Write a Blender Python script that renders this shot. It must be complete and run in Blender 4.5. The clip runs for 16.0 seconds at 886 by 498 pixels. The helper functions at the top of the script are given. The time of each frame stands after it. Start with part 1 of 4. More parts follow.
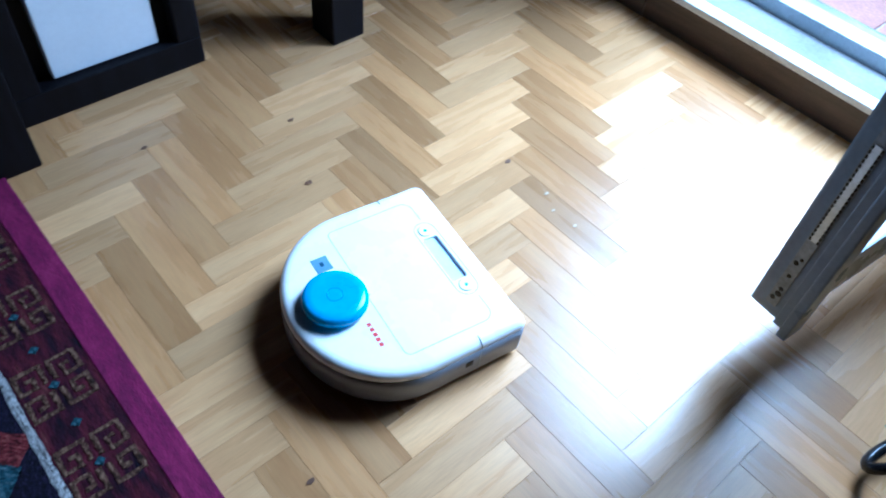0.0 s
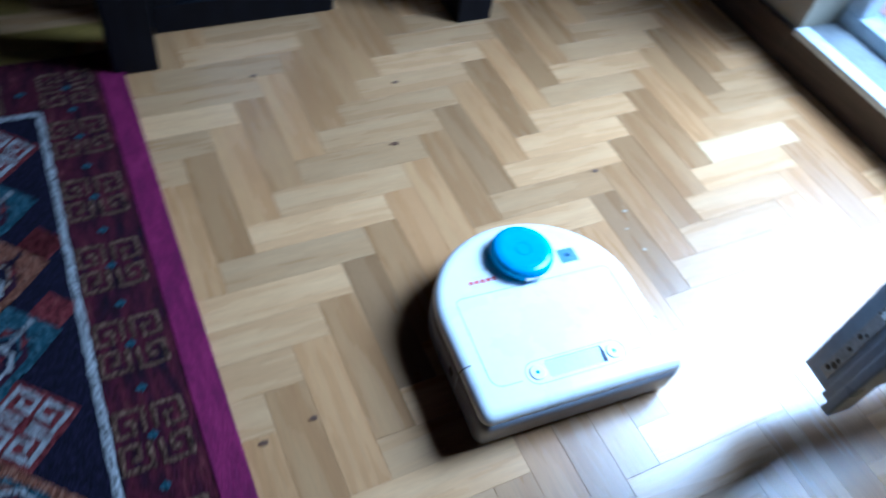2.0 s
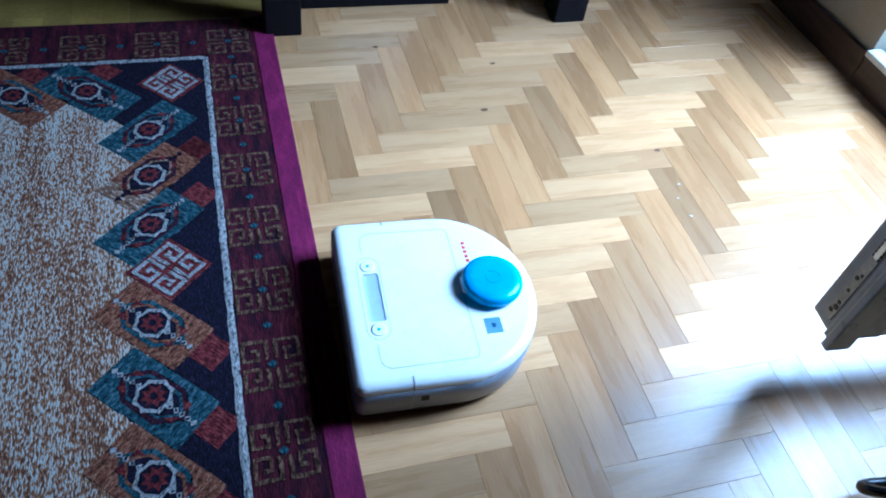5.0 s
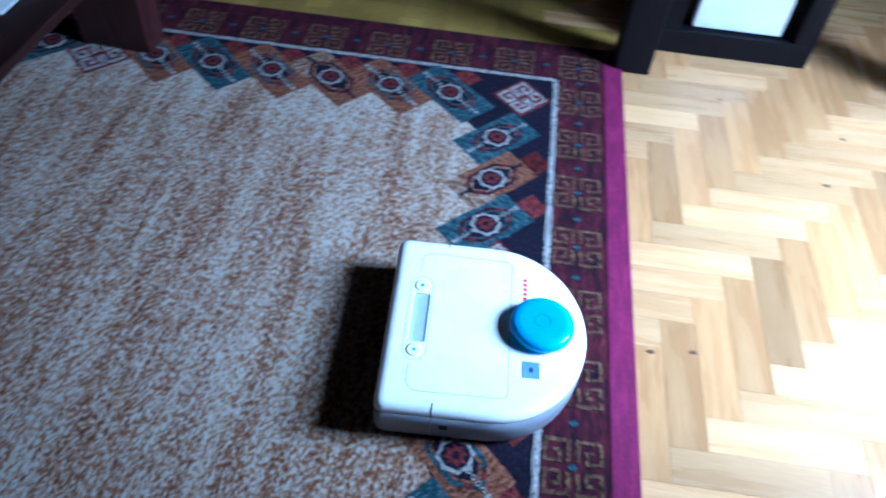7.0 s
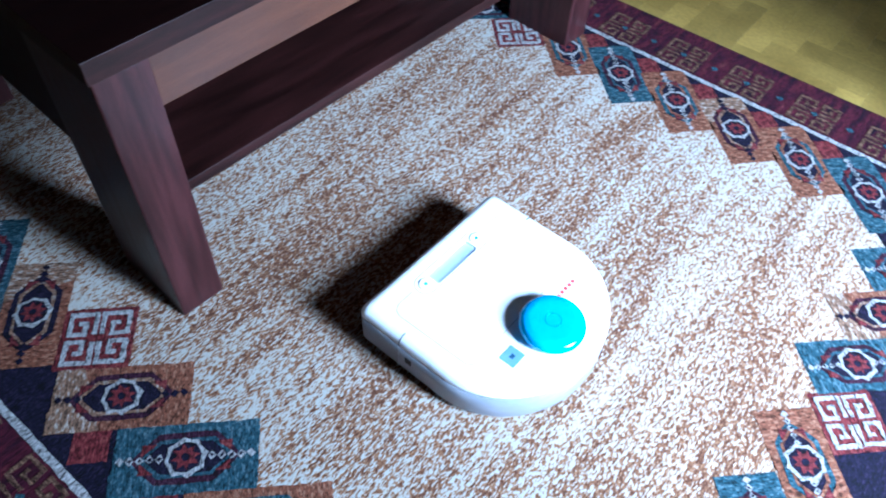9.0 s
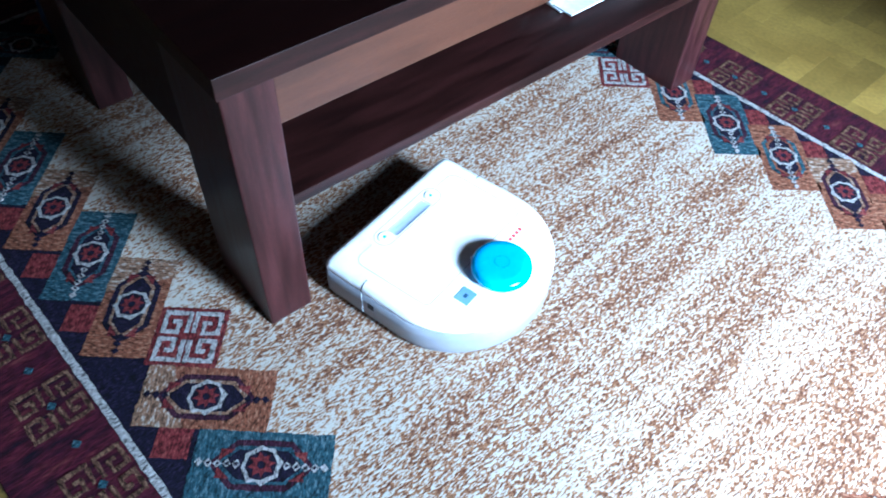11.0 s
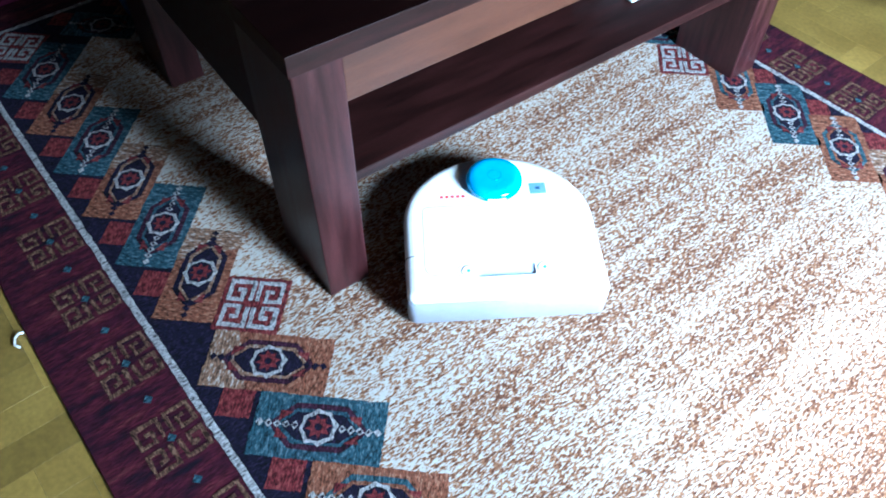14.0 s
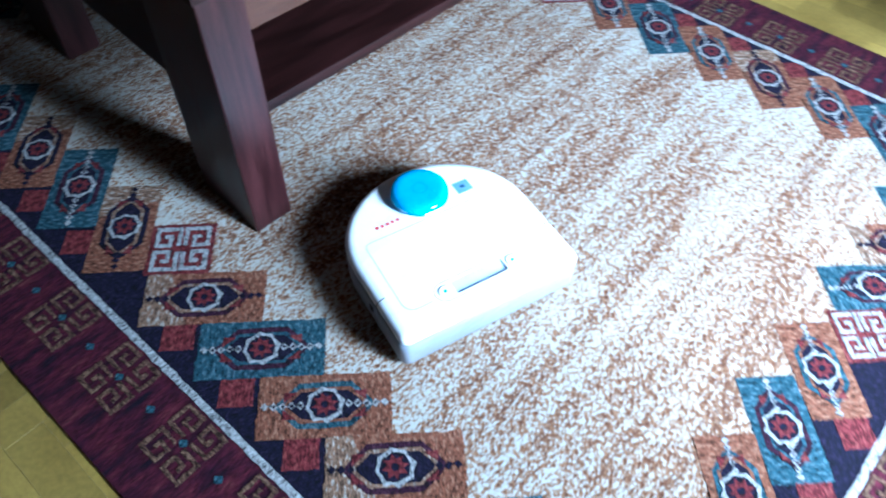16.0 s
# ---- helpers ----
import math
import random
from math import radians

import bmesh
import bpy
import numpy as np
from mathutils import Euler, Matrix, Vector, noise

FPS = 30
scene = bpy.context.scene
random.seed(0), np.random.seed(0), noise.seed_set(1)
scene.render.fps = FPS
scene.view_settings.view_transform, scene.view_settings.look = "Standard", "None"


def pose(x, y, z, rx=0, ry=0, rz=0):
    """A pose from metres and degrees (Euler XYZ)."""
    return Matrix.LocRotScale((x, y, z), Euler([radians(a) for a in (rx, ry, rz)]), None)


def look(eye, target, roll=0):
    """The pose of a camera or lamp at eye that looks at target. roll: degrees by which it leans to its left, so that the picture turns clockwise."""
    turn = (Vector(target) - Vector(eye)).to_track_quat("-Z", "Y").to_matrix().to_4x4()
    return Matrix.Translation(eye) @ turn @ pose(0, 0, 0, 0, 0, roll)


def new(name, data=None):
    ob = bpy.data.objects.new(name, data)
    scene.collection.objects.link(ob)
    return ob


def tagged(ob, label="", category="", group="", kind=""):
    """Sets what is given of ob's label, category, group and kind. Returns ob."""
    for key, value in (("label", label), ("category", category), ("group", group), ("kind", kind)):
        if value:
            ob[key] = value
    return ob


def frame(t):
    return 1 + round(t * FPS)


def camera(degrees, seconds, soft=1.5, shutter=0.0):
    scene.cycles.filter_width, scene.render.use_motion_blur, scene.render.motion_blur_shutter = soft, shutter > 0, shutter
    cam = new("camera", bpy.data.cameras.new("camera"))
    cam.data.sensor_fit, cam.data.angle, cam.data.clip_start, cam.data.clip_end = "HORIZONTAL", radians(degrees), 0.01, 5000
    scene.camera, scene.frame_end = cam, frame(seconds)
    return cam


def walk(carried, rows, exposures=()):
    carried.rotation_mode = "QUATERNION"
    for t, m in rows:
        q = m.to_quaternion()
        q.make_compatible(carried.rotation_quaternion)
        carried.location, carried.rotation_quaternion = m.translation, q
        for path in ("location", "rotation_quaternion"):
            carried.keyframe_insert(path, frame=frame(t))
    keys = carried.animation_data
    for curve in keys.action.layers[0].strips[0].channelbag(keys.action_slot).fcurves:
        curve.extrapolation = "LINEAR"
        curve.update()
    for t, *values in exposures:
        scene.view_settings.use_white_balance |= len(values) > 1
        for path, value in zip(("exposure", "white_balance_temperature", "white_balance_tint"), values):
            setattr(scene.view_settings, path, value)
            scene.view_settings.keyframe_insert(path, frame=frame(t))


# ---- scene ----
cam = camera(61.3, 16.0, soft=1.9, shutter=0.5)
PATH = [
    (0, (0.061, -1.091, 0.988), (1.0, -0.194, -0.533), 7.1),
    (0.5, (0.074, -1.056, 0.963), (1.094, -0.25, -0.557), 8.5),
    (1, (0.076, -1.05, 0.959), (1.142, -0.32, -0.568), 11.5),
    (1.5, (0.073, -1.058, 0.964), (1.122, -0.274, -0.547), 13.2),
    (2, (0.095, -1.155, 0.964), (0.83, -0.106, -0.572), 12.9),
    (2.5, (0.126, -1.269, 0.955), (0.636, -0.126, -0.605), 13.7),
    (3, (0.107, -1.321, 0.979), (0.553, -0.145, -0.577), 8.9),
    (3.2, (0.103, -1.337, 0.986), (0.558, -0.155, -0.562), 8.5),
    (5.3, (0.029, -1.461, 1.023), (0.534, -0.225, -0.466), 10.1),
    (5.5, (0.024, -1.461, 1.028), (0.506, -0.217, -0.462), 9.8),
    (6, (-0.014, -1.467, 1.037), (0.325, -0.171, -0.448), 8.1),
    (6.5, (-0.07, -1.475, 1.034), (0.078, -0.142, -0.45), 6.9),
    (7, (-0.133, -1.472, 1.037), (-0.217, -0.151, -0.463), 5.2),
    (7.5, (-0.172, -1.422, 1.027), (-0.521, -0.186, -0.506), 3.2),
    (8, (-0.22, -1.398, 1.011), (-0.732, -0.247, -0.543), 4.1),
    (8.5, (-0.236, -1.39, 1.013), (-0.908, -0.323, -0.539), 2.9),
    (9, (-0.27, -1.396, 1.014), (-1.028, -0.38, -0.533), 3.2),
    (9.5, (-0.294, -1.402, 1.015), (-1.096, -0.429, -0.538), 3.6),
    (10, (-0.311, -1.407, 1.02), (-1.153, -0.44, -0.516), 3.6),
    (10.2, (-0.314, -1.407, 1.019), (-1.164, -0.434, -0.508), 4.2),
    (12.3, (-0.304, -1.422, 1.049), (-1.31, -0.614, -0.479), -1.5),
    (12.5, (-0.306, -1.425, 1.046), (-1.307, -0.618, -0.486), -1.6),
    (13, (-0.3, -1.425, 1.047), (-1.29, -0.614, -0.491), -0.7),
    (13.5, (-0.299, -1.431, 1.043), (-1.28, -0.613, -0.496), 0.9),
    (14, (-0.289, -1.438, 1.046), (-1.272, -0.635, -0.5), 0.3),
    (14.5, (-0.276, -1.441, 1.039), (-1.263, -0.622, -0.495), 0.8),
    (15, (-0.276, -1.435, 1.05), (-1.204, -0.621, -0.524), 0.8),
    (15.5, (-0.252, -1.451, 1.06), (-1.135, -0.665, -0.553), 0.0),
    (16, (-0.182, -1.538, 1.034), (-0.998, -0.596, -0.53), 0.9),
]
EXPOSURES = [(0.0, -2.05, 4480, 8), (0.5, -2.6, 4400, 8), (1.0, -2.65, 4400, 8), (1.5, -2.6, 4350, 9), (2.0, -2.3, 4420, 9), (3.2, -1.9, 4400, 10), (6.0, -1.65, 4330, 8), (7.0, -0.85, 4450, 10), (8.0, 0.5, 4700, 15), (9.0, 0.66, 4780, 11), (12.5, 1.15, 5030, 7), (15.0, 1.15, 4900, 6), (16.0, 0.85, 4780, 5)]
walk(cam, [(t, look(eye, target, roll)) for t, eye, target, roll in PATH], EXPOSURES)

# ---- light ----
world = bpy.data.worlds.new("sky")
scene.world = world
world.use_nodes = True
wn = world.node_tree.nodes
sky = wn.new("ShaderNodeTexSky")
sky.sky_type, sky.sun_disc = "NISHITA", False
sky.sun_elevation, sky.sun_rotation = radians(48), radians(12)
wn["Background"].inputs[1].default_value = 0.15
world.node_tree.links.new(sky.outputs[0], wn["Background"].inputs[0])

sun = new("sun", bpy.data.lights.new("sun", "SUN"))
sun.data.energy, sun.data.angle, sun.data.color = 2.0, radians(0.6), (1.0, 0.95, 0.88)
sun.matrix_world = look((1.2, 6.0, 6.8), (0, 0, 0))

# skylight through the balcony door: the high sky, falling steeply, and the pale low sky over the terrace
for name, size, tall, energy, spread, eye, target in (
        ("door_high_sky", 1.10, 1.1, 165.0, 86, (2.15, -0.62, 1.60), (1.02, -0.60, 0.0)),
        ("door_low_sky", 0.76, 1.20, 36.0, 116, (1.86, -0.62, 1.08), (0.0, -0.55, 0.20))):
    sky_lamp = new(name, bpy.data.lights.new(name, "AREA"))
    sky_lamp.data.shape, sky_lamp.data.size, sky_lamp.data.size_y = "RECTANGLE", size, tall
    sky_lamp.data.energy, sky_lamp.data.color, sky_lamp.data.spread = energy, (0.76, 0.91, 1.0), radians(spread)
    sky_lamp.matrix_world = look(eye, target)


# ---- materials ----
def surf(name, tones, scale=8.0, rough=0.5, metal=0.0, stretch=(1, 1, 1), fine=0.25, fine_scale=120.0, bump=0.15,
         bump_scale=200.0, rnd=0.0, lo=0.35, hi=0.65, coat=0.0, spec=0.5, island=False, rough_var=0.1):
    """Two or more tones mixed by stretched noise, fine grain on top, a little relief, and a tone per piece."""
    m = bpy.data.materials.new(name)
    m.use_nodes = True
    nt = m.node_tree
    n, link = nt.nodes, nt.links.new
    b = n["Principled BSDF"]
    tc = n.new("ShaderNodeTexCoord")
    info = n.new("ShaderNodeObjectInfo")
    mp = n.new("ShaderNodeMapping")
    mp.inputs["Scale"].default_value = stretch
    link(tc.outputs["Object"], mp.inputs["Vector"])
    shift = n.new("ShaderNodeVectorMath")
    shift.operation = "MULTIPLY_ADD"
    comb = n.new("ShaderNodeCombineXYZ")
    for k in range(3):
        link(info.outputs["Random"], comb.inputs[k])
    link(comb.outputs[0], shift.inputs[0])
    shift.inputs[1].default_value = (37.0, 53.0, 19.0) if rnd else (0, 0, 0)
    link(mp.outputs[0], shift.inputs[2])
    big = n.new("ShaderNodeTexNoise")
    big.inputs["Scale"].default_value, big.inputs["Detail"].default_value = scale, 5.0
    link(shift.outputs[0], big.inputs["Vector"])
    ramp = n.new("ShaderNodeValToRGB")
    els = ramp.color_ramp.elements
    els[0].position, els[1].position = lo, hi
    els[0].color, els[1].color = (*tones[0], 1), (*tones[-1], 1)
    for k, tone in enumerate(tones[1:-1]):
        els.new(lo + (hi - lo) * (k + 1) / (len(tones) - 1)).color = (*tone, 1)
    link(big.outputs["Fac"], ramp.inputs[0])
    grain = n.new("ShaderNodeTexNoise")
    grain.inputs["Scale"].default_value, grain.inputs["Detail"].default_value = fine_scale, 3.0
    link(shift.outputs[0], grain.inputs["Vector"])
    rng = n.new("ShaderNodeMapRange")
    rng.inputs[1].default_value, rng.inputs[2].default_value = 0.3, 0.7
    rng.inputs[3].default_value, rng.inputs[4].default_value = 1 - fine, 1 + fine
    link(grain.outputs["Fac"], rng.inputs[0])
    value = rng.outputs[0]
    if rnd:
        per = n.new("ShaderNodeMapRange")
        per.inputs[3].default_value, per.inputs[4].default_value = 1 - rnd, 1 + rnd
        if island:
            geo = n.new("ShaderNodeNewGeometry")
            link(geo.outputs["Random Per Island"], per.inputs[0])
        else:
            link(info.outputs["Random"], per.inputs[0])
        mul = n.new("ShaderNodeMath")
        mul.operation = "MULTIPLY"
        link(value, mul.inputs[0]), link(per.outputs[0], mul.inputs[1])
        value = mul.outputs[0]
    hsv = n.new("ShaderNodeHueSaturation")
    link(ramp.outputs[0], hsv.inputs["Color"])
    link(value, hsv.inputs["Value"])
    link(hsv.outputs[0], b.inputs["Base Color"])
    b.inputs["Metallic"].default_value = metal
    b.inputs["Coat Weight"].default_value = coat
    b.inputs["Coat Roughness"].default_value = 0.08
    b.inputs["Specular IOR Level"].default_value = spec
    rr = n.new("ShaderNodeMapRange")
    rr.inputs[3].default_value, rr.inputs[4].default_value = max(0.02, rough - rough_var), min(1, rough + rough_var)
    link(big.outputs["Fac"], rr.inputs[0])
    link(rr.outputs[0], b.inputs["Roughness"])
    if bump:
        bn = n.new("ShaderNodeTexNoise")
        bn.inputs["Scale"].default_value = bump_scale
        link(shift.outputs[0], bn.inputs["Vector"])
        bp = n.new("ShaderNodeBump")
        bp.inputs["Strength"].default_value, bp.inputs["Distance"].default_value = bump, 0.002
        link(bn.outputs["Fac"], bp.inputs["Height"])
        link(bp.outputs[0], b.inputs["Normal"])
    return m


def woven(name, tone, fleck=None, amount=0.14):
    """Wool pile: a tone with flecks of another, knots about 3 mm across."""
    fleck = fleck or tuple(min(1, 1.7 * c + 0.01) for c in tone)
    dark = tuple(0.35 * c for c in tone)
    return surf(name, [dark, tone, tone, fleck], scale=150.0, rough=0.95, stretch=(1.6, 0.6, 1), fine=0.5, fine_scale=300.0,
                bump=0.8, bump_scale=330.0, lo=0.5 - amount, hi=0.5 + amount, spec=0.15)


# one oak in two tones: sheen by plank direction is put into the colour
WOOD_X = surf("oak_along", [(0.46, 0.25, 0.105), (0.50, 0.28, 0.12), (0.54, 0.315, 0.142)], scale=5.0, rough=0.28, stretch=(0.7, 7, 1), fine=0.08,
              fine_scale=45.0, bump=0.05, bump_scale=60.0, rnd=0.22, spec=0.5)
WOOD_Y = surf("oak_across", [(0.36, 0.18, 0.068), (0.40, 0.207, 0.08), (0.44, 0.24, 0.096)], scale=5.0, rough=0.28, stretch=(0.7, 7, 1), fine=0.08,
              fine_scale=45.0, bump=0.05, bump_scale=60.0, rnd=0.25, spec=0.5)
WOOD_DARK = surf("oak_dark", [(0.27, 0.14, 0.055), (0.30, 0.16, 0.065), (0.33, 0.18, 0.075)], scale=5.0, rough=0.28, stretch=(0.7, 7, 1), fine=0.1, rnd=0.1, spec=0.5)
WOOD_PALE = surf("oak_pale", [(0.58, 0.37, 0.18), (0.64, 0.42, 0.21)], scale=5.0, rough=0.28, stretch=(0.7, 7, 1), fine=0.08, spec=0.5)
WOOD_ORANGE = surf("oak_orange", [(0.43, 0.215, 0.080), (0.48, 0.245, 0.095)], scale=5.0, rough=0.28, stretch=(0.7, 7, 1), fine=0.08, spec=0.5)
KNOT = surf("wood_knot", [(0.07, 0.03, 0.015), (0.13, 0.06, 0.03)], scale=60.0, rough=0.45, fine=0.2)
PAINT_SPOT = surf("pale_paint_spot", [(0.46, 0.36, 0.24), (0.53, 0.43, 0.30)], scale=60.0, rough=0.5)
# the same pair for the edge planks, sheen again coloured in by direction
WOOD_EDGE = [surf("oak_edge_along", [(0.45, 0.26, 0.10), (0.53, 0.32, 0.13)], scale=5.0, rough=0.28, stretch=(0.7, 7, 1), fine=0.08, rnd=0.15, island=True),
             surf("oak_edge_across", [(0.35, 0.18, 0.064), (0.43, 0.24, 0.092)], scale=5.0, rough=0.28, stretch=(7, 0.7, 1), fine=0.08, rnd=0.15, island=True)]
# same oak as the other planks; the dim light there is in its darker tone
WOOD_DIM = surf("oak_rest", [(0.2025, 0.1237, 0.0255), (0.2925, 0.1875, 0.04125)], scale=7.0, rough=0.4, fine=0.15, rnd=0.25, island=True, spec=0.5)
SUBFLOOR = surf("joint_filler", [(0.22, 0.13, 0.065), (0.28, 0.17, 0.085)], rough=0.8)
MAHOGANY = surf("dark_mahogany_veneer", [(0.018, 0.0048, 0.0052), (0.033, 0.0088, 0.0092), (0.048, 0.0130, 0.0135)], scale=7.0, rough=0.36, stretch=(9, 9, 0.9), fine=0.2,
                fine_scale=90.0, bump=0.12, bump_scale=120.0, spec=0.34)
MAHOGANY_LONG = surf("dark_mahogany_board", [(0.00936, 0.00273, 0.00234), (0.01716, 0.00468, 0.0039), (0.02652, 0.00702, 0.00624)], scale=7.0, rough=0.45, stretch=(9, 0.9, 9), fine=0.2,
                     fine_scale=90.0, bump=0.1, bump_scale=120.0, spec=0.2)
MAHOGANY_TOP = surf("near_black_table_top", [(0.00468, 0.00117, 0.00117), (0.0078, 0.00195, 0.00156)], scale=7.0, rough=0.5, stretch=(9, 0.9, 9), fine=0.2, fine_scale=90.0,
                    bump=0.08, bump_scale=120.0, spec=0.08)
CHERRY = surf("cherry_veneer", [(0.0468, 0.01404, 0.00624), (0.06396, 0.0195, 0.00858), (0.078, 0.02496, 0.01092)], scale=6.0, rough=0.4, stretch=(9, 0.8, 9), fine=0.12, fine_scale=70.0)
BLACK_WOOD = surf("black_stained_wood", [(0.0025, 0.0022, 0.0035), (0.005, 0.0045, 0.007)], scale=9.0, rough=0.55, stretch=(8, 8, 1), fine=0.25, spec=0.15)
WALL_PAINT = surf("beige_wall_paint", [(0.34, 0.29, 0.21), (0.39, 0.34, 0.25)], scale=2.0, rough=0.85, fine=0.04, bump=0.2, bump_scale=150.0)
# north wall, ceiling and closing walls are unseen; dark tones hold bounce light down
NORTH_DARK = surf("dull_brown_wall_paint", [(0.13, 0.10, 0.07), (0.17, 0.135, 0.095)], scale=2.0, rough=0.85, fine=0.04, bump=0.2, bump_scale=150.0)
CEILING_PAINT = surf("dark_timber_ceiling", [(0.05, 0.035, 0.025), (0.08, 0.055, 0.04)], scale=2.0, rough=0.8, stretch=(1, 8, 1), fine=0.1)
UNSEEN_DARK = surf("dark_wood_panelling", [(0.03, 0.02, 0.016), (0.05, 0.034, 0.026)], scale=4.0, rough=0.6, stretch=(8, 8, 1), fine=0.1)
BROWN_TRIM = surf("dark_brown_skirting", [(0.045, 0.026, 0.017), (0.075, 0.044, 0.028)], scale=8.0, rough=0.4, stretch=(8, 0.8, 8), fine=0.2)
FRAME_PAINT = surf("grey_white_gloss_paint", [(0.48, 0.54, 0.60), (0.56, 0.61, 0.66)], scale=9.0, rough=0.28, fine=0.06, bump=0.05)
# the frame's grey-white paint again, darkened and blued for the leaf's shaded side
LEAF_SHADED = surf("blue_grey_gloss_paint", [(0.14, 0.195, 0.29), (0.19, 0.25, 0.35)], scale=9.0, rough=0.3, fine=0.08, bump=0.05)
SILL_PAINT = surf("worn_grey_sill_paint", [(0.20, 0.205, 0.21), (0.27, 0.275, 0.28)], scale=5.0, rough=0.22, fine=0.08, bump=0.08)
# white for the bright light along the sill's front edge
LIT_EDGE = surf("chalky_white_paint", [(0.62, 0.64, 0.64), (0.72, 0.74, 0.74)], scale=12.0, rough=0.3, fine=0.06, bump=0.06)
ALU = surf("dull_aluminium", [(0.5, 0.55, 0.6), (0.62, 0.67, 0.72)], scale=10.0, rough=0.35, metal=0.8, fine=0.1)
STEEL = surf("brushed_lock_steel", [(0.17, 0.19, 0.22), (0.25, 0.27, 0.29)], scale=20.0, rough=0.4, metal=0.3, fine=0.2)
DARK_HOLE = surf("dark_recess", [(0.01, 0.01, 0.012), (0.02, 0.02, 0.022)], rough=0.7)
TERRACOTTA = surf("pink_terrace_tile", [(0.42, 0.20, 0.16), (0.55, 0.29, 0.24)], scale=5.0, rough=0.7, fine=0.15, rnd=0.1)
MORTAR = surf("grey_tile_joint", [(0.4, 0.35, 0.32), (0.5, 0.45, 0.42)], rough=0.9)
GROUND = surf("dry_ground", [(0.12, 0.13, 0.07), (0.2, 0.19, 0.12)], scale=0.5, rough=0.95)
FACADE = surf("pale_render", [(0.55, 0.52, 0.46), (0.62, 0.59, 0.53)], scale=1.0, rough=0.9)

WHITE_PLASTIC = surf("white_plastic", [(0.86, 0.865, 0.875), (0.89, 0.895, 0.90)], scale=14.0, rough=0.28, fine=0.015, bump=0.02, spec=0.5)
# far greyer than the top: the shade on the flanks is put into the plastic
SIDE_SHADED = surf("light_grey_plastic", [(0.24, 0.25, 0.29), (0.28, 0.29, 0.33)], scale=14.0, rough=0.38, fine=0.03, bump=0.03)
BLUE_PLASTIC = surf("bright_blue_plastic", [(0.0, 0.30, 0.62), (0.0, 0.34, 0.68)], scale=14.0, rough=0.3, fine=0.03, bump=0.02)
BLUE_DEEP = surf("deep_blue_plastic", [(0.0, 0.17, 0.40), (0.0, 0.20, 0.45)], scale=14.0, rough=0.35, fine=0.03)
# white plastic tinted blue-grey, the shade inside the handle recess
SLOT_SHADED = surf("grey_blue_plastic", [(0.50, 0.60, 0.78), (0.56, 0.66, 0.84)], scale=14.0, rough=0.35, fine=0.03)
SCREEN = surf("dull_blue_display", [(0.14, 0.26, 0.38), (0.18, 0.31, 0.43)], scale=40.0, rough=0.15, fine=0.05, bump=0.0)
SCREEN_DARK = surf("dark_display_mark", [(0.03, 0.08, 0.14), (0.04, 0.10, 0.17)], rough=0.2, bump=0.0)
TEAL_DOT = surf("teal_button", [(0.02, 0.35, 0.38), (0.03, 0.42, 0.44)], rough=0.3, bump=0.0)
RED_INK = surf("red_print", [(0.55, 0.05, 0.05), (0.62, 0.08, 0.07)], rough=0.4, bump=0.0)
GROOVE = surf("grey_groove", [(0.40, 0.43, 0.48), (0.46, 0.49, 0.54)], rough=0.6, bump=0.0)
BLACK_PLASTIC = surf("black_plastic", [(0.012, 0.012, 0.013), (0.025, 0.025, 0.027)], rough=0.4, fine=0.1)
BLACK_GLOSS = surf("black_gloss_metal", [(0.006, 0.006, 0.007), (0.012, 0.012, 0.014)], rough=0.2, fine=0.05, bump=0.03)
RUBBER = surf("black_rubber", [(0.015, 0.015, 0.015), (0.03, 0.03, 0.03)], rough=0.8, fine=0.1)
PAPER = surf("newsprint", [(0.62, 0.64, 0.64), (0.74, 0.76, 0.76)], scale=20.0, rough=0.8, fine=0.1)
INK = surf("grey_ink", [(0.40, 0.41, 0.42), (0.50, 0.51, 0.52)], rough=0.8)
PANEL_WHITE = surf("white_panel_lacquer", [(0.70, 0.74, 0.80), (0.78, 0.81, 0.86)], scale=4.0, rough=0.3, fine=0.02)
LEAF = surf("glossy_green_leaf", [(0.012, 0.055, 0.022), (0.025, 0.10, 0.04), (0.04, 0.14, 0.055)], scale=25.0, rough=0.27, fine=0.2, rnd=0.3)
SOIL = surf("potting_soil", [(0.02, 0.014, 0.01), (0.05, 0.035, 0.025)], scale=60.0, rough=0.95, bump=0.8)
CABLE_WHITE = surf("white_cable", [(0.7, 0.7, 0.7), (0.78, 0.78, 0.78)], rough=0.4)
BLUE_CLOTH = surf("blue_cloth", [(0.02, 0.06, 0.16), (0.04, 0.12, 0.28)], scale=30.0, rough=0.9, fine=0.2, bump=0.4)

PILE_BORDER = surf("maroon_pile", [(0.00504, 0.00216, 0.00648), (0.0216, 0.00288, 0.00864), (0.03744, 0.00432, 0.0108), (0.05616, 0.0072, 0.01296), (0.0936, 0.02448, 0.02448)], scale=34.0, rough=0.95, stretch=(2.4, 0.5, 1),
                   fine=0.55, fine_scale=140.0, bump=0.8, bump_scale=160.0, lo=0.30, hi=0.74, spec=0.15)
PILE_EDGE = surf("magenta_pile", [(0.100, 0.005, 0.040), (0.142, 0.007, 0.052), (0.175, 0.012, 0.064)], scale=60.0, rough=0.8, stretch=(1.6, 0.4, 1), fine=0.22,
                 fine_scale=260.0, bump=0.4, bump_scale=300.0, spec=0.2)
PILE_NAVY = woven("navy_pile", (0.0049, 0.0035, 0.0112), (0.0126, 0.0084, 0.021), 0.13)
PILE_TAN = woven("tan_pile", (0.0735, 0.035, 0.021), (0.133, 0.0735, 0.0434), 0.10)
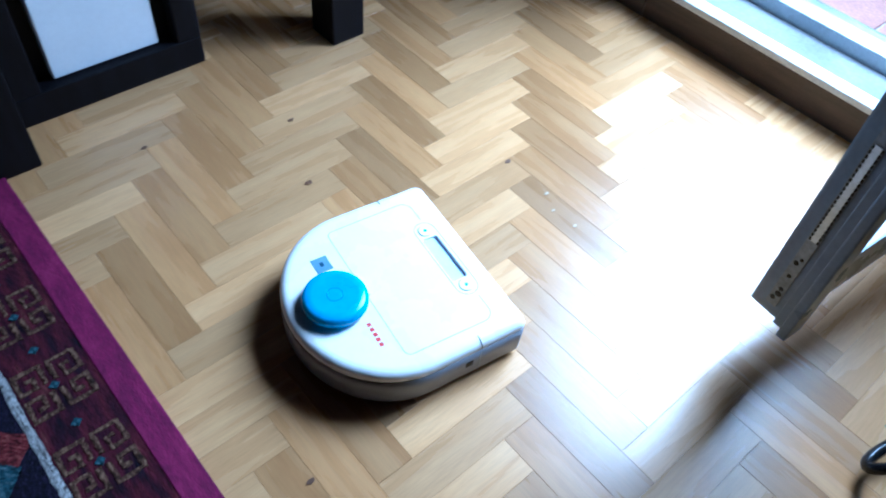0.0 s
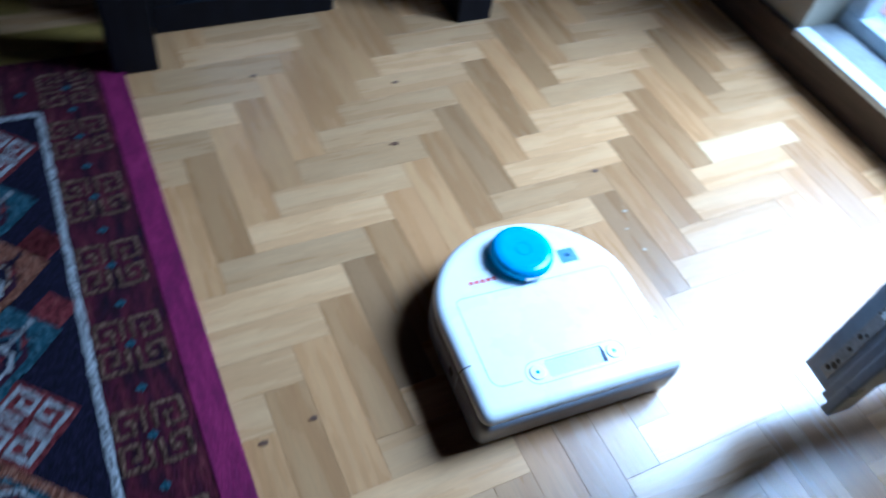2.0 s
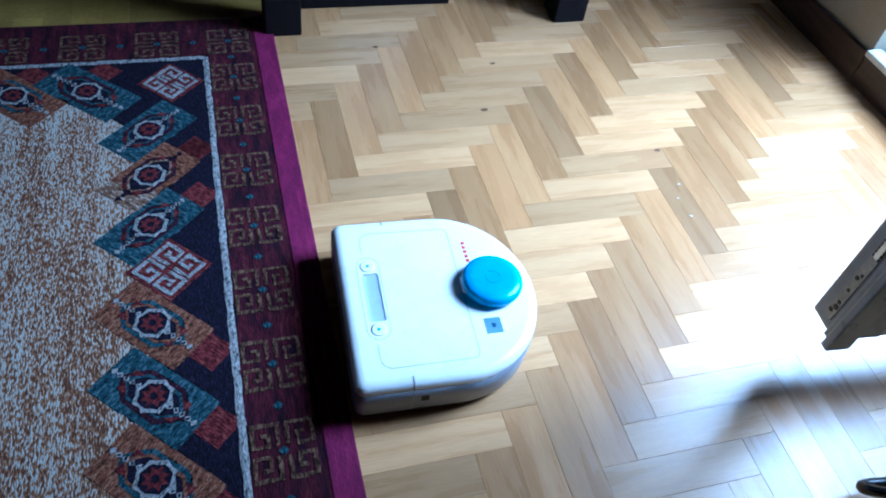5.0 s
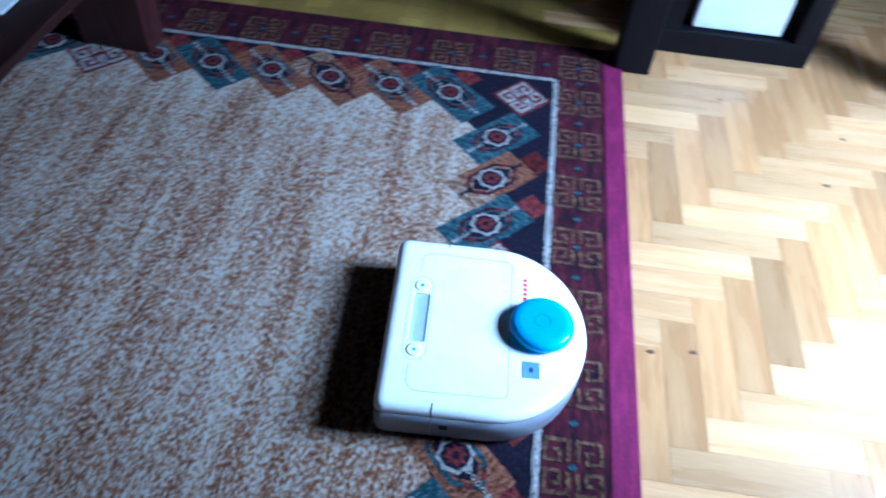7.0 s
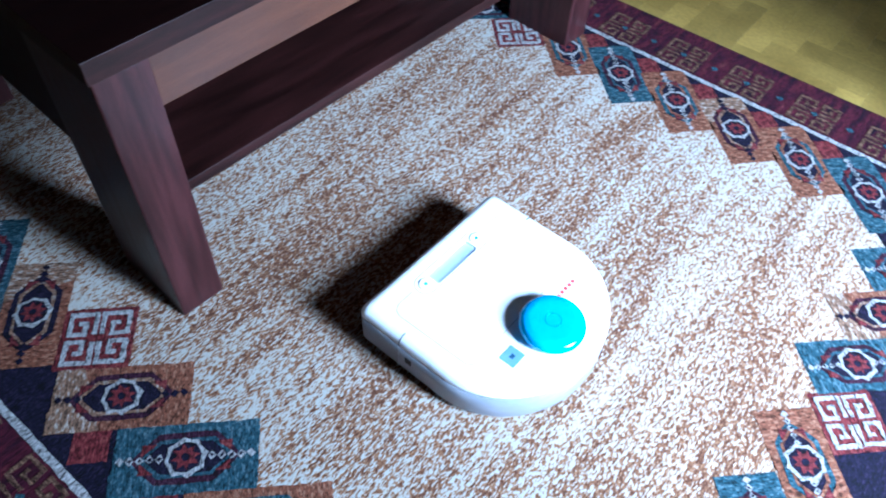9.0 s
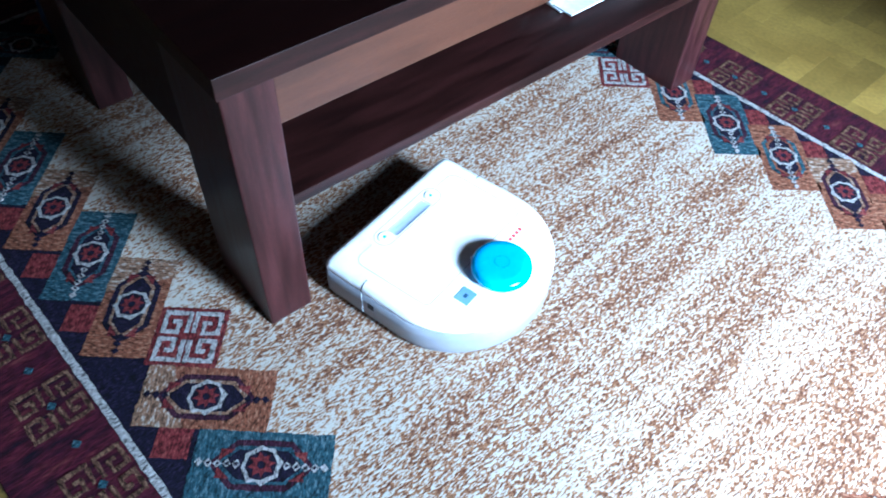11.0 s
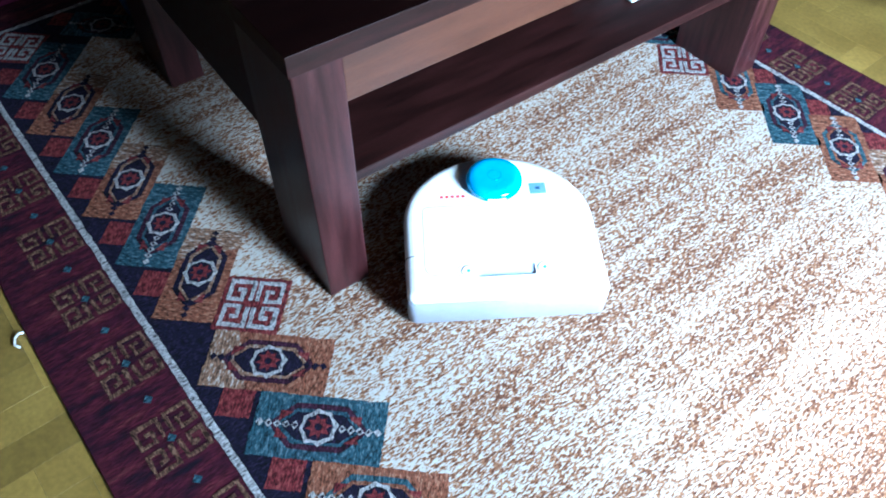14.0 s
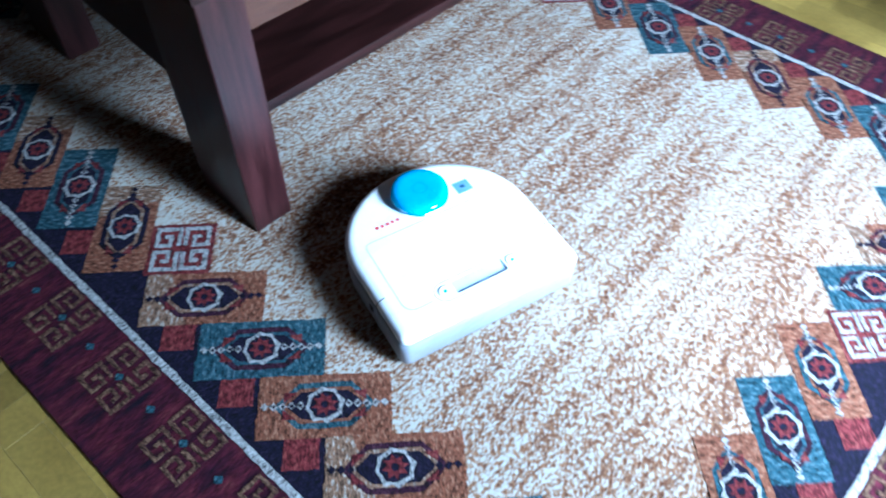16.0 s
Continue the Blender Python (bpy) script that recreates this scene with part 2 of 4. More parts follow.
PILE_LINE = woven("ivory_pile", (0.2604, 0.2429, 0.2345), (0.3122, 0.2954, 0.2863), 0.13)
PILE_TEAL = woven("teal_pile", (0.0196, 0.0497, 0.0651), (0.0609, 0.0952, 0.1085), 0.13)
PILE_ORANGE = woven("orange_pile", (0.1435, 0.0497, 0.0259), (0.1995, 0.0952, 0.0567), 0.13)
PILE_SAND = woven("sand_pile", (0.1736, 0.0952, 0.0567), (0.2863, 0.2387, 0.1995), 0.13)
PILE_RED = woven("red_pile", (0.0952, 0.0133, 0.0154), (0.1477, 0.035, 0.0301), 0.13)
PILE_PLUM = woven("plum_pile", (0.021, 0.0049, 0.0133), (0.042, 0.014, 0.0238), 0.13)


def field_pile():
    """Ivory and rust knots a few millimetres across, in streaks that run across the rug; the rust gathers in broad uneven bands."""
    m = bpy.data.materials.new("flecked_field_pile")
    m.use_nodes = True
    nt = m.node_tree
    n, link = nt.nodes, nt.links.new
    b = n["Principled BSDF"]
    tc = n.new("ShaderNodeTexCoord")

    def noise_at(stretch, scale, detail=2.0):
        mp = n.new("ShaderNodeMapping")
        mp.inputs["Scale"].default_value = stretch
        link(tc.outputs["Object"], mp.inputs["Vector"])
        t = n.new("ShaderNodeTexNoise")
        t.inputs["Scale"].default_value, t.inputs["Detail"].default_value = scale, detail
        link(mp.outputs[0], t.inputs["Vector"])
        return t.outputs["Fac"]

    def mixed(operation, a, c, d=None):
        step = n.new("ShaderNodeMath")
        step.operation = operation
        for k, v in enumerate((a, c, d)):
            if isinstance(v, (int, float)):
                step.inputs[k].default_value = v
            elif v is not None:
                link(v, step.inputs[k])
        return step.outputs[0]

    def ramped(value, stops):
        ramp = n.new("ShaderNodeValToRGB")
        e = ramp.color_ramp.elements
        (e[0].position, e[0].color), (e[1].position, e[1].color) = stops[0], stops[-1]
        for at, tone in stops[1:-1]:
            e.new(at).color = tone
        link(value, ramp.inputs[0])
        return ramp.outputs[0]

    knots = noise_at((1.0, 0.30, 1), 420.0, 1.0)
    threads = noise_at((1.0, 0.05, 1), 120.0, 3.0)
    patches = noise_at((1.0, 0.12, 1), 24.0, 3.0)
    bands = noise_at((1.0, 0.10, 1), 6.0, 2.0)
    place = n.new("ShaderNodeSeparateXYZ")
    link(tc.outputs["Object"], place.inputs[0])
    side = mixed("ABSOLUTE", mixed("ADD", place.outputs["Y"], 0.68), 0.0)
    pale = mixed("MULTIPLY_ADD", mixed("MAXIMUM", mixed("ADD", side, -0.38), 0.0), 0.42, 0.0)
    value = mixed("MULTIPLY_ADD", threads, 0.30, knots)
    value = mixed("MULTIPLY_ADD", patches, 0.32, value)
    value = mixed("MULTIPLY_ADD", bands, 0.14, value)
    value = mixed("ADD", value, pale)
    tone = ramped(value, [(0.72, (0.085, 0.036, 0.021, 1)), (0.815, (0.19, 0.092, 0.048, 1)), (0.895, (0.262, 0.148, 0.082, 1)),
                          (0.92, (0.30, 0.238, 0.19, 1)), (0.965, (0.400, 0.391, 0.367, 1))])
    tint = n.new("ShaderNodeMixRGB")
    tint.blend_type = "MULTIPLY"
    tint.inputs[2].default_value = (1.0, 0.88, 0.76, 1)
    link(patches, tint.inputs[0])
    link(tone, tint.inputs[1])
    link(tint.outputs[0], b.inputs["Base Color"])
    b.inputs["Roughness"].default_value = 0.95
    b.inputs["Specular IOR Level"].default_value = 0.15
    bp = n.new("ShaderNodeBump")
    bp.inputs["Strength"].default_value, bp.inputs["Distance"].default_value = 0.7, 0.003
    link(knots, bp.inputs["Height"])
    link(bp.outputs[0], b.inputs["Normal"])
    return m


PILE_FIELD = field_pile()

glass = bpy.data.materials.new("window_glass")
glass.use_nodes = True
gb = glass.node_tree.nodes["Principled BSDF"]
gb.inputs["Transmission Weight"].default_value, gb.inputs["Roughness"].default_value, gb.inputs["IOR"].default_value = 1.0, 0.0, 1.45
gb.inputs["Base Color"].default_value = (0.93, 0.97, 0.97, 1)


# ---- mesh helpers ----
def fray(bm, step=0.006, amount=0.0018):
    """Knotted pile has no ruled outlines: cut the long edges into knots and shift them a little."""
    for e in list(bm.edges):
        l = e.calc_length()
        v = e.verts[0]
        far = e.verts[1]
        for i in range(int(l / step) - 1, 0, -1):
            e = [x for x in far.link_edges if v in x.verts][0]
            v = bmesh.utils.edge_split(e, v, 1.0 / (i + 1))[1]
    for v in bm.verts:
        d = noise.noise_vector(Vector((v.co.x * 170, v.co.y * 170, 3.3)))
        v.co.x += amount * d.x * 1.6
        v.co.y += amount * d.y * 1.6


def part(name, bm, material, parent=None, label=""):
    first = material[0] if isinstance(material, (list, tuple)) else material
    if first.name.endswith("_pile") and name not in ("backing", "end_band", "field", "line"):
        fray(bm)
    me = bpy.data.meshes.new(name)
    bm.normal_update()
    bm.to_mesh(me)
    bm.free()
    for m in (material if isinstance(material, (list, tuple)) else [material]):
        me.materials.append(m)
    ob = new(name, me)
    if parent:
        ob.parent = parent
    if label:
        tagged(ob, label)
    return ob


def again(ob, m, parent=None):
    """A further piece on the same mesh."""
    o = new(ob.name.split(".")[0], ob.data)
    o.parent = parent or ob.parent
    o.matrix_basis = m
    return o


def empty(name, m, label, category, group=""):
    ob = new(name)
    ob.empty_display_size = 0.05
    ob.matrix_basis = m
    return tagged(ob, label, category, group)


def box(x0, x1, y0, y1, z0, z1, bevel=0.0, bm=None):
    bm = bm or bmesh.new()
    vs = bmesh.ops.create_cube(bm, size=1.0)["verts"]
    for v in vs:
        v.co = Vector(((x0 + x1) / 2 + v.co.x * (x1 - x0), (y0 + y1) / 2 + v.co.y * (y1 - y0), (z0 + z1) / 2 + v.co.z * (z1 - z0)))
    if bevel:
        es = {e for v in vs for e in v.link_edges}
        bmesh.ops.bevel(bm, geom=list(es), offset=bevel, segments=2, affect="EDGES", profile=0.6)
    return bm


def prism(pts, z0, z1, bm=None, mat=0):
    """A flat plate with the outline pts (counter-clockwise)."""
    bm = bm or bmesh.new()
    lo = [bm.verts.new((x, y, z0)) for x, y in pts]
    hi = [bm.verts.new((x, y, z1)) for x, y in pts]
    fs = [bm.faces.new(hi)]
    k = len(pts)
    for a in range(k):
        fs.append(bm.faces.new((lo[a], lo[(a + 1) % k], hi[(a + 1) % k], hi[a])))
    for f in fs:
        f.material_index = mat
    return bm


def loft(rings, bm=None, smooth=True, cap_low=True, cap_high=True):
    """Rings of the same number of points, each a list of (x, y, z)."""
    bm = bm or bmesh.new()
    rows = [[bm.verts.new(p) for p in r] for r in rings]
    k = len(rows[0])
    for a, b in zip(rows, rows[1:]):
        for i in range(k):
            bm.faces.new((a[i], a[(i + 1) % k], b[(i + 1) % k], b[i])).smooth = smooth
    if cap_low:
        bm.faces.new(rows[0][::-1])
    if cap_high:
        bm.faces.new(rows[-1])
    return bm


def circle(r, z, k=32, x=0.0, y=0.0):
    return [(x + r * math.cos(math.tau * i / k), y + r * math.sin(math.tau * i / k), z) for i in range(k)]


def tube(path, r, k=8, closed=False):
    """A round bar along a list of points."""
    bm = bmesh.new()
    pts = [Vector(p) for p in path]
    rows = []
    for i, p in enumerate(pts):
        a = pts[i - 1] if i or closed else p
        b = pts[(i + 1) % len(pts)] if i + 1 < len(pts) or closed else p
        q = (b - a).to_track_quat("Z", "Y")
        rows.append([bm.verts.new(p + q @ Vector((r * math.cos(math.tau * j / k), r * math.sin(math.tau * j / k), 0))) for j in range(k)])
    for a, b in zip(rows, rows[1:] + (rows[:1] if closed else [])):
        for j in range(k):
            bm.faces.new((a[j], a[(j + 1) % k], b[(j + 1) % k], b[j])).smooth = True
    if not closed:
        bm.faces.new(rows[0][::-1]), bm.faces.new(rows[-1])
    return bm


def strip(path, width, z0, z1, bm=None, mat=0):
    """A flat ribbon along a 2D path, mitred at its corners."""
    pts = [Vector(p) for p in path]
    left, right = [], []
    for i, p in enumerate(pts):
        d0 = (p - pts[i - 1]).normalized() if i else (pts[1] - p).normalized()
        d1 = (pts[i + 1] - p).normalized() if i + 1 < len(pts) else d0
        n0, n1 = Vector((-d0.y, d0.x)), Vector((-d1.y, d1.x))
        mit = (n0 + n1).normalized()
        mit *= width / 2 / max(0.4, mit.dot(n1))
        left.append(p + mit), right.append(p - mit)
    bm = bm or bmesh.new()
    for i in range(len(pts) - 1):
        prism([tuple(right[i]), tuple(right[i + 1]), tuple(left[i + 1]), tuple(left[i])], z0, z1, bm, mat)
    return bm


# ---- the room ----
DOOR_X = 1.565
JAMB_A, JAMB_B, HEAD = -0.235, -1.083, 2.20


def structure(name, bm, material, label=""):
    return tagged(part(name, bm, material), label, "", "", "structure")


floor = structure("floor", box(-3.2, DOOR_X + 0.02, -2.7, 1.1, -0.06, -0.006), SUBFLOOR, "light oak herringbone parquet floor with a satin finish")
wall_door = bmesh.new()
box(DOOR_X, DOOR_X + 0.26, JAMB_A, 1.1, 0.0, 2.6, bm=wall_door)
box(DOOR_X, DOOR_X + 0.26, -2.7, JAMB_B, 0.0, 2.6, bm=wall_door)
box(DOOR_X, DOOR_X + 0.26, JAMB_B, JAMB_A, HEAD, 2.6, bm=wall_door)
structure("wall_east", wall_door, WALL_PAINT, "beige painted wall with a balcony door opening")
# unseen enclosure, added dark so that shadows in the room stay deep
structure("wall_north", box(-3.2, DOOR_X + 0.26, 1.1, 1.3, -0.06, 2.6), NORTH_DARK, "unseen north wall, dark to cut bounce light")
structure("wall_south", box(-3.2, DOOR_X + 0.26, -2.9, -2.7, -0.06, 2.6), UNSEEN_DARK, "unseen closing wall, dark to cut bounce light")
structure("wall_west", box(-3.4, -3.2, -2.9, 1.3, -0.06, 2.6), UNSEEN_DARK, "unseen closing wall, dark to cut bounce light")
structure("ceiling", box(-3.4, DOOR_X + 0.26, -2.9, 1.3, 2.6, 2.75), CEILING_PAINT, "dark timber ceiling")
structure("baseboard_1", box(DOOR_X - 0.014, DOOR_X - 0.001, JAMB_A, 1.1, 0.0, 0.085, 0.003), BROWN_TRIM, "dark brown wooden skirting board")
structure("baseboard_2", box(DOOR_X - 0.014, DOOR_X - 0.001, -2.7, JAMB_B, 0.0, 0.085, 0.003), BROWN_TRIM, "dark brown wooden skirting board")
structure("baseboard_3", box(-3.2, DOOR_X - 0.014, 1.086, 1.099, 0.0, 0.085, 0.003), BROWN_TRIM, "dark brown wooden skirting board")

# threshold, sill and frame of the balcony door
structure("threshold_riser", box(DOOR_X - 0.012, DOOR_X + 0.03, JAMB_B + 0.001, JAMB_A - 0.001, 0.0, 0.078, 0.002), BROWN_TRIM, "dark brown wooden step up to the balcony door")
structure("door_sill", box(DOOR_X - 0.016, DOOR_X + 0.118, JAMB_B + 0.002, JAMB_A - 0.002, 0.079, 0.094, 0.004), SILL_PAINT, "worn grey-white painted door sill")
# added lip whose white colour carries the light falling on the sill's front
structure("sill_nosing", box(DOOR_X - 0.022, DOOR_X + 0.020, JAMB_B + 0.004, JAMB_A - 0.004, 0.081, 0.0985, 0.005), LIT_EDGE, "front edge of the door sill, coloured white as lit")
door_frame = tagged(new("door_1"), "white painted balcony door frame with an aluminium rail", "", "", "structure")
part("frame_bottom", box(DOOR_X + 0.118, DOOR_X + 0.175, JAMB_B, JAMB_A, 0.079, 0.128, 0.006), FRAME_PAINT, door_frame)
part("frame_side", box(DOOR_X + 0.118, DOOR_X + 0.175, JAMB_A - 0.05, JAMB_A - 0.001, 0.128, HEAD - 0.05, 0.005), FRAME_PAINT, door_frame)
part("frame_side", box(DOOR_X + 0.118, DOOR_X + 0.175, JAMB_B + 0.001, JAMB_B + 0.03, 0.128, HEAD - 0.05, 0.005), FRAME_PAINT, door_frame)
part("frame_head", box(DOOR_X + 0.118, DOOR_X + 0.175, JAMB_B, JAMB_A, HEAD - 0.05, HEAD, 0.005), FRAME_PAINT, door_frame)
rail = part("rail", box(DOOR_X + 0.176, DOOR_X + 0.225, JAMB_B, JAMB_A, 0.079, 0.112, 0.003), ALU, door_frame, "dull aluminium rail with drain slots")
for y in (-0.45, -0.70, -0.93):
    part("drain_slot", box(DOOR_X + 0.188, DOOR_X + 0.198, y - 0.016, y + 0.016, 0.1125, 0.1135), DARK_HOLE, rail)
part("outer_sill", box(DOOR_X + 0.226, DOOR_X + 0.262, JAMB_B, JAMB_A, 0.06, 0.098, 0.004), SILL_PAINT, door_frame)

# terrace and ground outside
terrace = structure("terrace", box(DOOR_X + 0.264, 5.2, -4.0, 3.0, -0.10, 0.038), MORTAR, "pink tiled balcony floor")
structure("ground", box(-60, 60, -60, 60, -3.30, -3.2), GROUND, "dry grassy ground around the house")
structure("house_front", box(DOOR_X + 0.0, DOOR_X + 0.26, -5.0, -2.92, -3.2, 2.75), FACADE, "pale rendered house wall")

# ---- balcony door leaf, open into the room ----
leaf = empty("balcony_door_leaf", pose(1.56, -1.060, 0.112, 0, 0, 180 - 6.1), "grey-white balcony door leaf standing open, with glass and lock strip", "door")
LEAF_W, LEAF_H = 0.655, 2.04
# shade is in the colour of stiles, top rail and rebate; bottom rail stays bright
part("stile", box(LEAF_W - 0.085, LEAF_W, -0.062, 0.004, 0.0, LEAF_H, 0.004), LEAF_SHADED, leaf)
part("stile", box(0.0, 0.085, -0.062, 0.004, 0.0, LEAF_H, 0.004), LEAF_SHADED, leaf)
part("bottom_rail", box(0.085, LEAF_W - 0.085, -0.060, 0.002, 0.0, 0.10, 0.004), FRAME_PAINT, leaf)
part("top_rail", box(0.085, LEAF_W - 0.085, -0.060, 0.002, LEAF_H - 0.10, LEAF_H, 0.004), LEAF_SHADED, leaf)
pane = part("pane", box(0.08, LEAF_W - 0.08, -0.036, -0.024, 0.095, LEAF_H - 0.095), glass, leaf)
pane.visible_shadow = False
part("rebate_lip", box(LEAF_W - 0.022, LEAF_W + 0.020, 0.004, 0.020, -0.004, LEAF_H, 0.003), LEAF_SHADED, leaf)
part("rebate_step", box(LEAF_W, LEAF_W + 0.008, -0.012, 0.004, 0.0, LEAF_H, 0.002), LEAF_SHADED, leaf)
lock = part("lock_strip", box(LEAF_W, LEAF_W + 0.002, -0.040, -0.022, 0.02, 1.9, 0.0005), STEEL, leaf, "dull blue-grey lock strip with screws and a slot")
rnd = random.Random(21)
for z, r0 in ((0.034, 0.0045), (0.045, 0.0055), (0.056, 0.004), (0.085, 0.0035), (0.112, 0.0042), (0.122, 0.003), (0.40, 0.0032), (0.46, 0.004)):
    dy = rnd.uniform(-0.004, 0.004)
    part("screw", loft([[(LEAF_W + 0.002 + d, -0.031 + dy + r * math.cos(a * 0.785), z + r * math.sin(a * 0.785)) for a in range(8)]
                        for r, d in ((r0, 0.0), (0.8 * r0, 0.0012))]), DARK_HOLE, lock)
part("slot", box(LEAF_W + 0.002, LEAF_W + 0.003, -0.036, -0.026, 0.16, 0.33), ALU, lock, "pale slot with dark toothed edges")
teeth = bmesh.new()
for k in range(22):
    for y in (-0.038, -0.026):
        box(LEAF_W + 0.002, LEAF_W + 0.0036, y, y + 0.003, 0.16 + 0.0078 * k, 0.1645 + 0.0078 * k, bm=teeth)
part("teeth", teeth, DARK_HOLE, lock)

# ---- rug ----
RX0, RX1, RY0, RY1 = -2.265, 0.155, -1.545, 0.152
PZ = 0.0075
rug = empty("rug", pose(0, 0, 0), "maroon and ivory patterned wool rug with a magenta end band", "rug")
part("backing", box(RX0, RX1, RY0, RY1, 0.0005, PZ - 0.001, 0.002), PILE_BORDER, rug)
part("end_band", box(0.112, RX1 + 0.001, RY0 - 0.001, RY1 + 0.001, 0.001, PZ + 0.0004, 0.0015), PILE_EDGE, rug, "plain magenta end band")
part("end_band", box(RX0 - 0.001, RX0 + 0.04, RY0 - 0.001, RY1 + 0.001, 0.001, PZ + 0.0004, 0.0015), PILE_EDGE, rug, "plain magenta end band")
LX0, LX1, LY0, LY1 = -2.11, 0.0, -1.385, 0.0
part("inner_ground", prism([(LX0, LY0), (LX1, LY0), (LX1, LY1), (LX0, LY1)], PZ - 0.002, PZ), PILE_NAVY, rug)
c = 0.16
fx0, fx1, fy0, fy1 = LX0 + 0.12, LX1 - 0.12, LY0 + 0.12, LY1 - 0.10
part("field", prism([(fx0 + c, fy0), (fx1 - c, fy0), (fx1, fy0 + c), (fx1, fy1 - c), (fx1 - c, fy1), (fx0 + c, fy1), (fx0, fy1 - c), (fx0, fy0 + c)], PZ - 0.002, PZ + 0.0005),
     PILE_FIELD, rug, "ivory and rust flecked field")


def ragged(a, b, axis, at, w):
    """A slightly uneven woven line, one ribbon."""
    rnd = random.Random(int(1000 * (at + 7)))
    k = int(abs(b - a) / 0.012)
    bm = bmesh.new()
    rows = []
    for i in range(k + 1):
        p, mid, h = a + (b - a) * i / k, at + rnd.uniform(-0.0008, 0.0008), w / 2 * rnd.uniform(0.86, 1.14)
        row = [(p, mid - h, PZ - 0.001), (p, mid - h, PZ + 0.0006), (p, mid, PZ + 0.0014), (p, mid + h, PZ + 0.0006), (p, mid + h, PZ - 0.001)]
        rows.append([bm.verts.new(c if axis == "x" else (c[1], c[0], c[2])) for c in row])
    for r0, r1 in zip(rows, rows[1:]):
        for i in range(4):
            bm.faces.new((r0[i], r1[i], r1[i + 1], r0[i + 1]))
    bmesh.ops.recalc_face_normals(bm, faces=bm.faces)
    return bm


for axis, a, b, at in (("x", LX0, LX1, LY0), ("x", LX0, LX1, LY1), ("y", LY0, LY1, LX0), ("y", LY0, LY1, LX1)):
    part("line", ragged(a, b, axis, at, 0.0115), PILE_LINE, rug, "ivory woven line")


def meander(size, w, z0, z1, bm=None, mat=0, gap=0.10):
    """Four square spirals, mirrored about the middle."""
    bm = bm or bmesh.new()
    path = [(0.06, 0.10), (0.06, 0.94), (0.94, 0.94), (0.94, 0.10), (0.40, 0.10), (0.40, 0.55), (0.66, 0.55)]
    for sx in (-1, 1):
        for sy in (-1, 1):
            p = [(sx * size * (gap + u * (1 - gap)), sy * size * (gap + v * (1 - gap))) for u, v in path]
            strip(p if sx * sy > 0 else p[::-1], w, z0, z1, bm, mat)
    return bm


border_key = part("border_key", meander(0.045, 0.0058, PZ - 0.001, PZ + 0.0006), PILE_TAN, rug, "tan key motif")
border_key.matrix_basis = pose(0.055, -0.075, 0)
dot = part("border_dot", prism([(0.008, 0), (0, 0.008), (-0.008, 0), (0, -0.008)], PZ - 0.001, PZ + 0.0006), PILE_TEAL, rug, "small teal and tan dot")
dot.matrix_basis = pose(0.055, -0.075, 0.0004)
for k in range(9):
    if k:
        again(border_key, pose(0.055, -0.075 - 0.147 * k, 0))
        again(dot, pose(0.055, -0.075 - 0.147 * k, 0.0004))
    again(dot, pose(0.055, -0.0015 - 0.147 * k, 0))
for x0, y, step, count in ((0.053, 0.059, 0.1525, 15), (0.055, -1.441, 0.1625, 14)):
    for k in range(count):
        again(border_key, pose(x0 - step * k, y, 0, 0, 0, 90))
        again(dot, pose(x0 - step * k, y, 0.0004))
        again(dot, pose(x0 - step * (k + 0.5), y, 0))


def hexagon(l, w, cut):
    return [(-l, -w + cut), (-l + cut, -w), (l - cut, -w), (l, -w + cut), (l, w - cut), (l - cut, w), (-l + cut, w), (-l, w - cut)]


def octagon(r, notch=1.0, k=8):
    return [(r * (notch if i % 2 else 1) * math.cos(math.tau * (i + 0.5) / k), r * (notch if i % 2 else 1) * math.sin(math.tau * (i + 0.5) / k)) for i in range(k)]


def motif_panel(length, width, ground, inner, bead, second):
    """One slanted panel of the inner border: ground, long hexagon, zigzag beads, star in an octagon."""
    mats = [ground, inner, bead, PILE_RED, PILE_NAVY, second, PILE_LINE]
    l, w = length / 2, width / 2
    z = PZ + 0.0008
    bm = prism([(-l, -w), (l, -w), (l, w), (-l, w)], PZ - 0.001, z)
    prism([(-l, -w), (-l * 0.25, -w), (-l * 0.62, w), (-l, w)], PZ - 0.001, z + 0.0003, bm, 5)
    bmesh.ops.recalc_face_normals(bm, faces=bm.faces)
    prism(hexagon(l * 0.72, w * 0.72, w * 0.62), z, z + 0.0006, bm, 1)
    prism(hexagon(l * 0.62, w * 0.54, w * 0.48), z, z + 0.0009, bm, 5)
    prism(hexagon(l * 0.56, w * 0.44, w * 0.40), z, z + 0.0012, bm, 4)
    for s in (-1, 1):
        for k in range(5):
            u = s * (0.36 * l + 0.135 * l * k)
            d = 0.062 * l
            prism([(u + d, 0), (u, 1.05 * d), (u - d, 0), (u, -1.05 * d)], z, z + 0.0015, bm, 2)
            if k < 4:
                prism([(u + d * 0.45, 0), (u, 0.5 * d), (u - d * 0.45, 0), (u, -0.5 * d)], z, z + 0.0018, bm, 4)
        for t in (-1, 1):
            tri = [(s * l * 0.42, t * w * 0.42), (s * l * 0.62, t * w * 0.12), (s * l * 0.62, t * w * 0.42)]
            prism(tri if s * t < 0 else tri[::-1], z, z + 0.0014, bm, 3)
    prism(octagon(0.030, 0.86, 16), z, z + 0.0019, bm, 6)
    prism(octagon(0.0235, 0.90, 16), z, z + 0.0022, bm, 4)
    prism(octagon(0.020, 0.55, 16), z, z + 0.0025, bm, 3)
    prism(octagon(0.006), z, z + 0.0028, bm, 4)
    return bm, mats


LONG, SHORT = (0.200, 0.1035), (0.170, 0.0925)
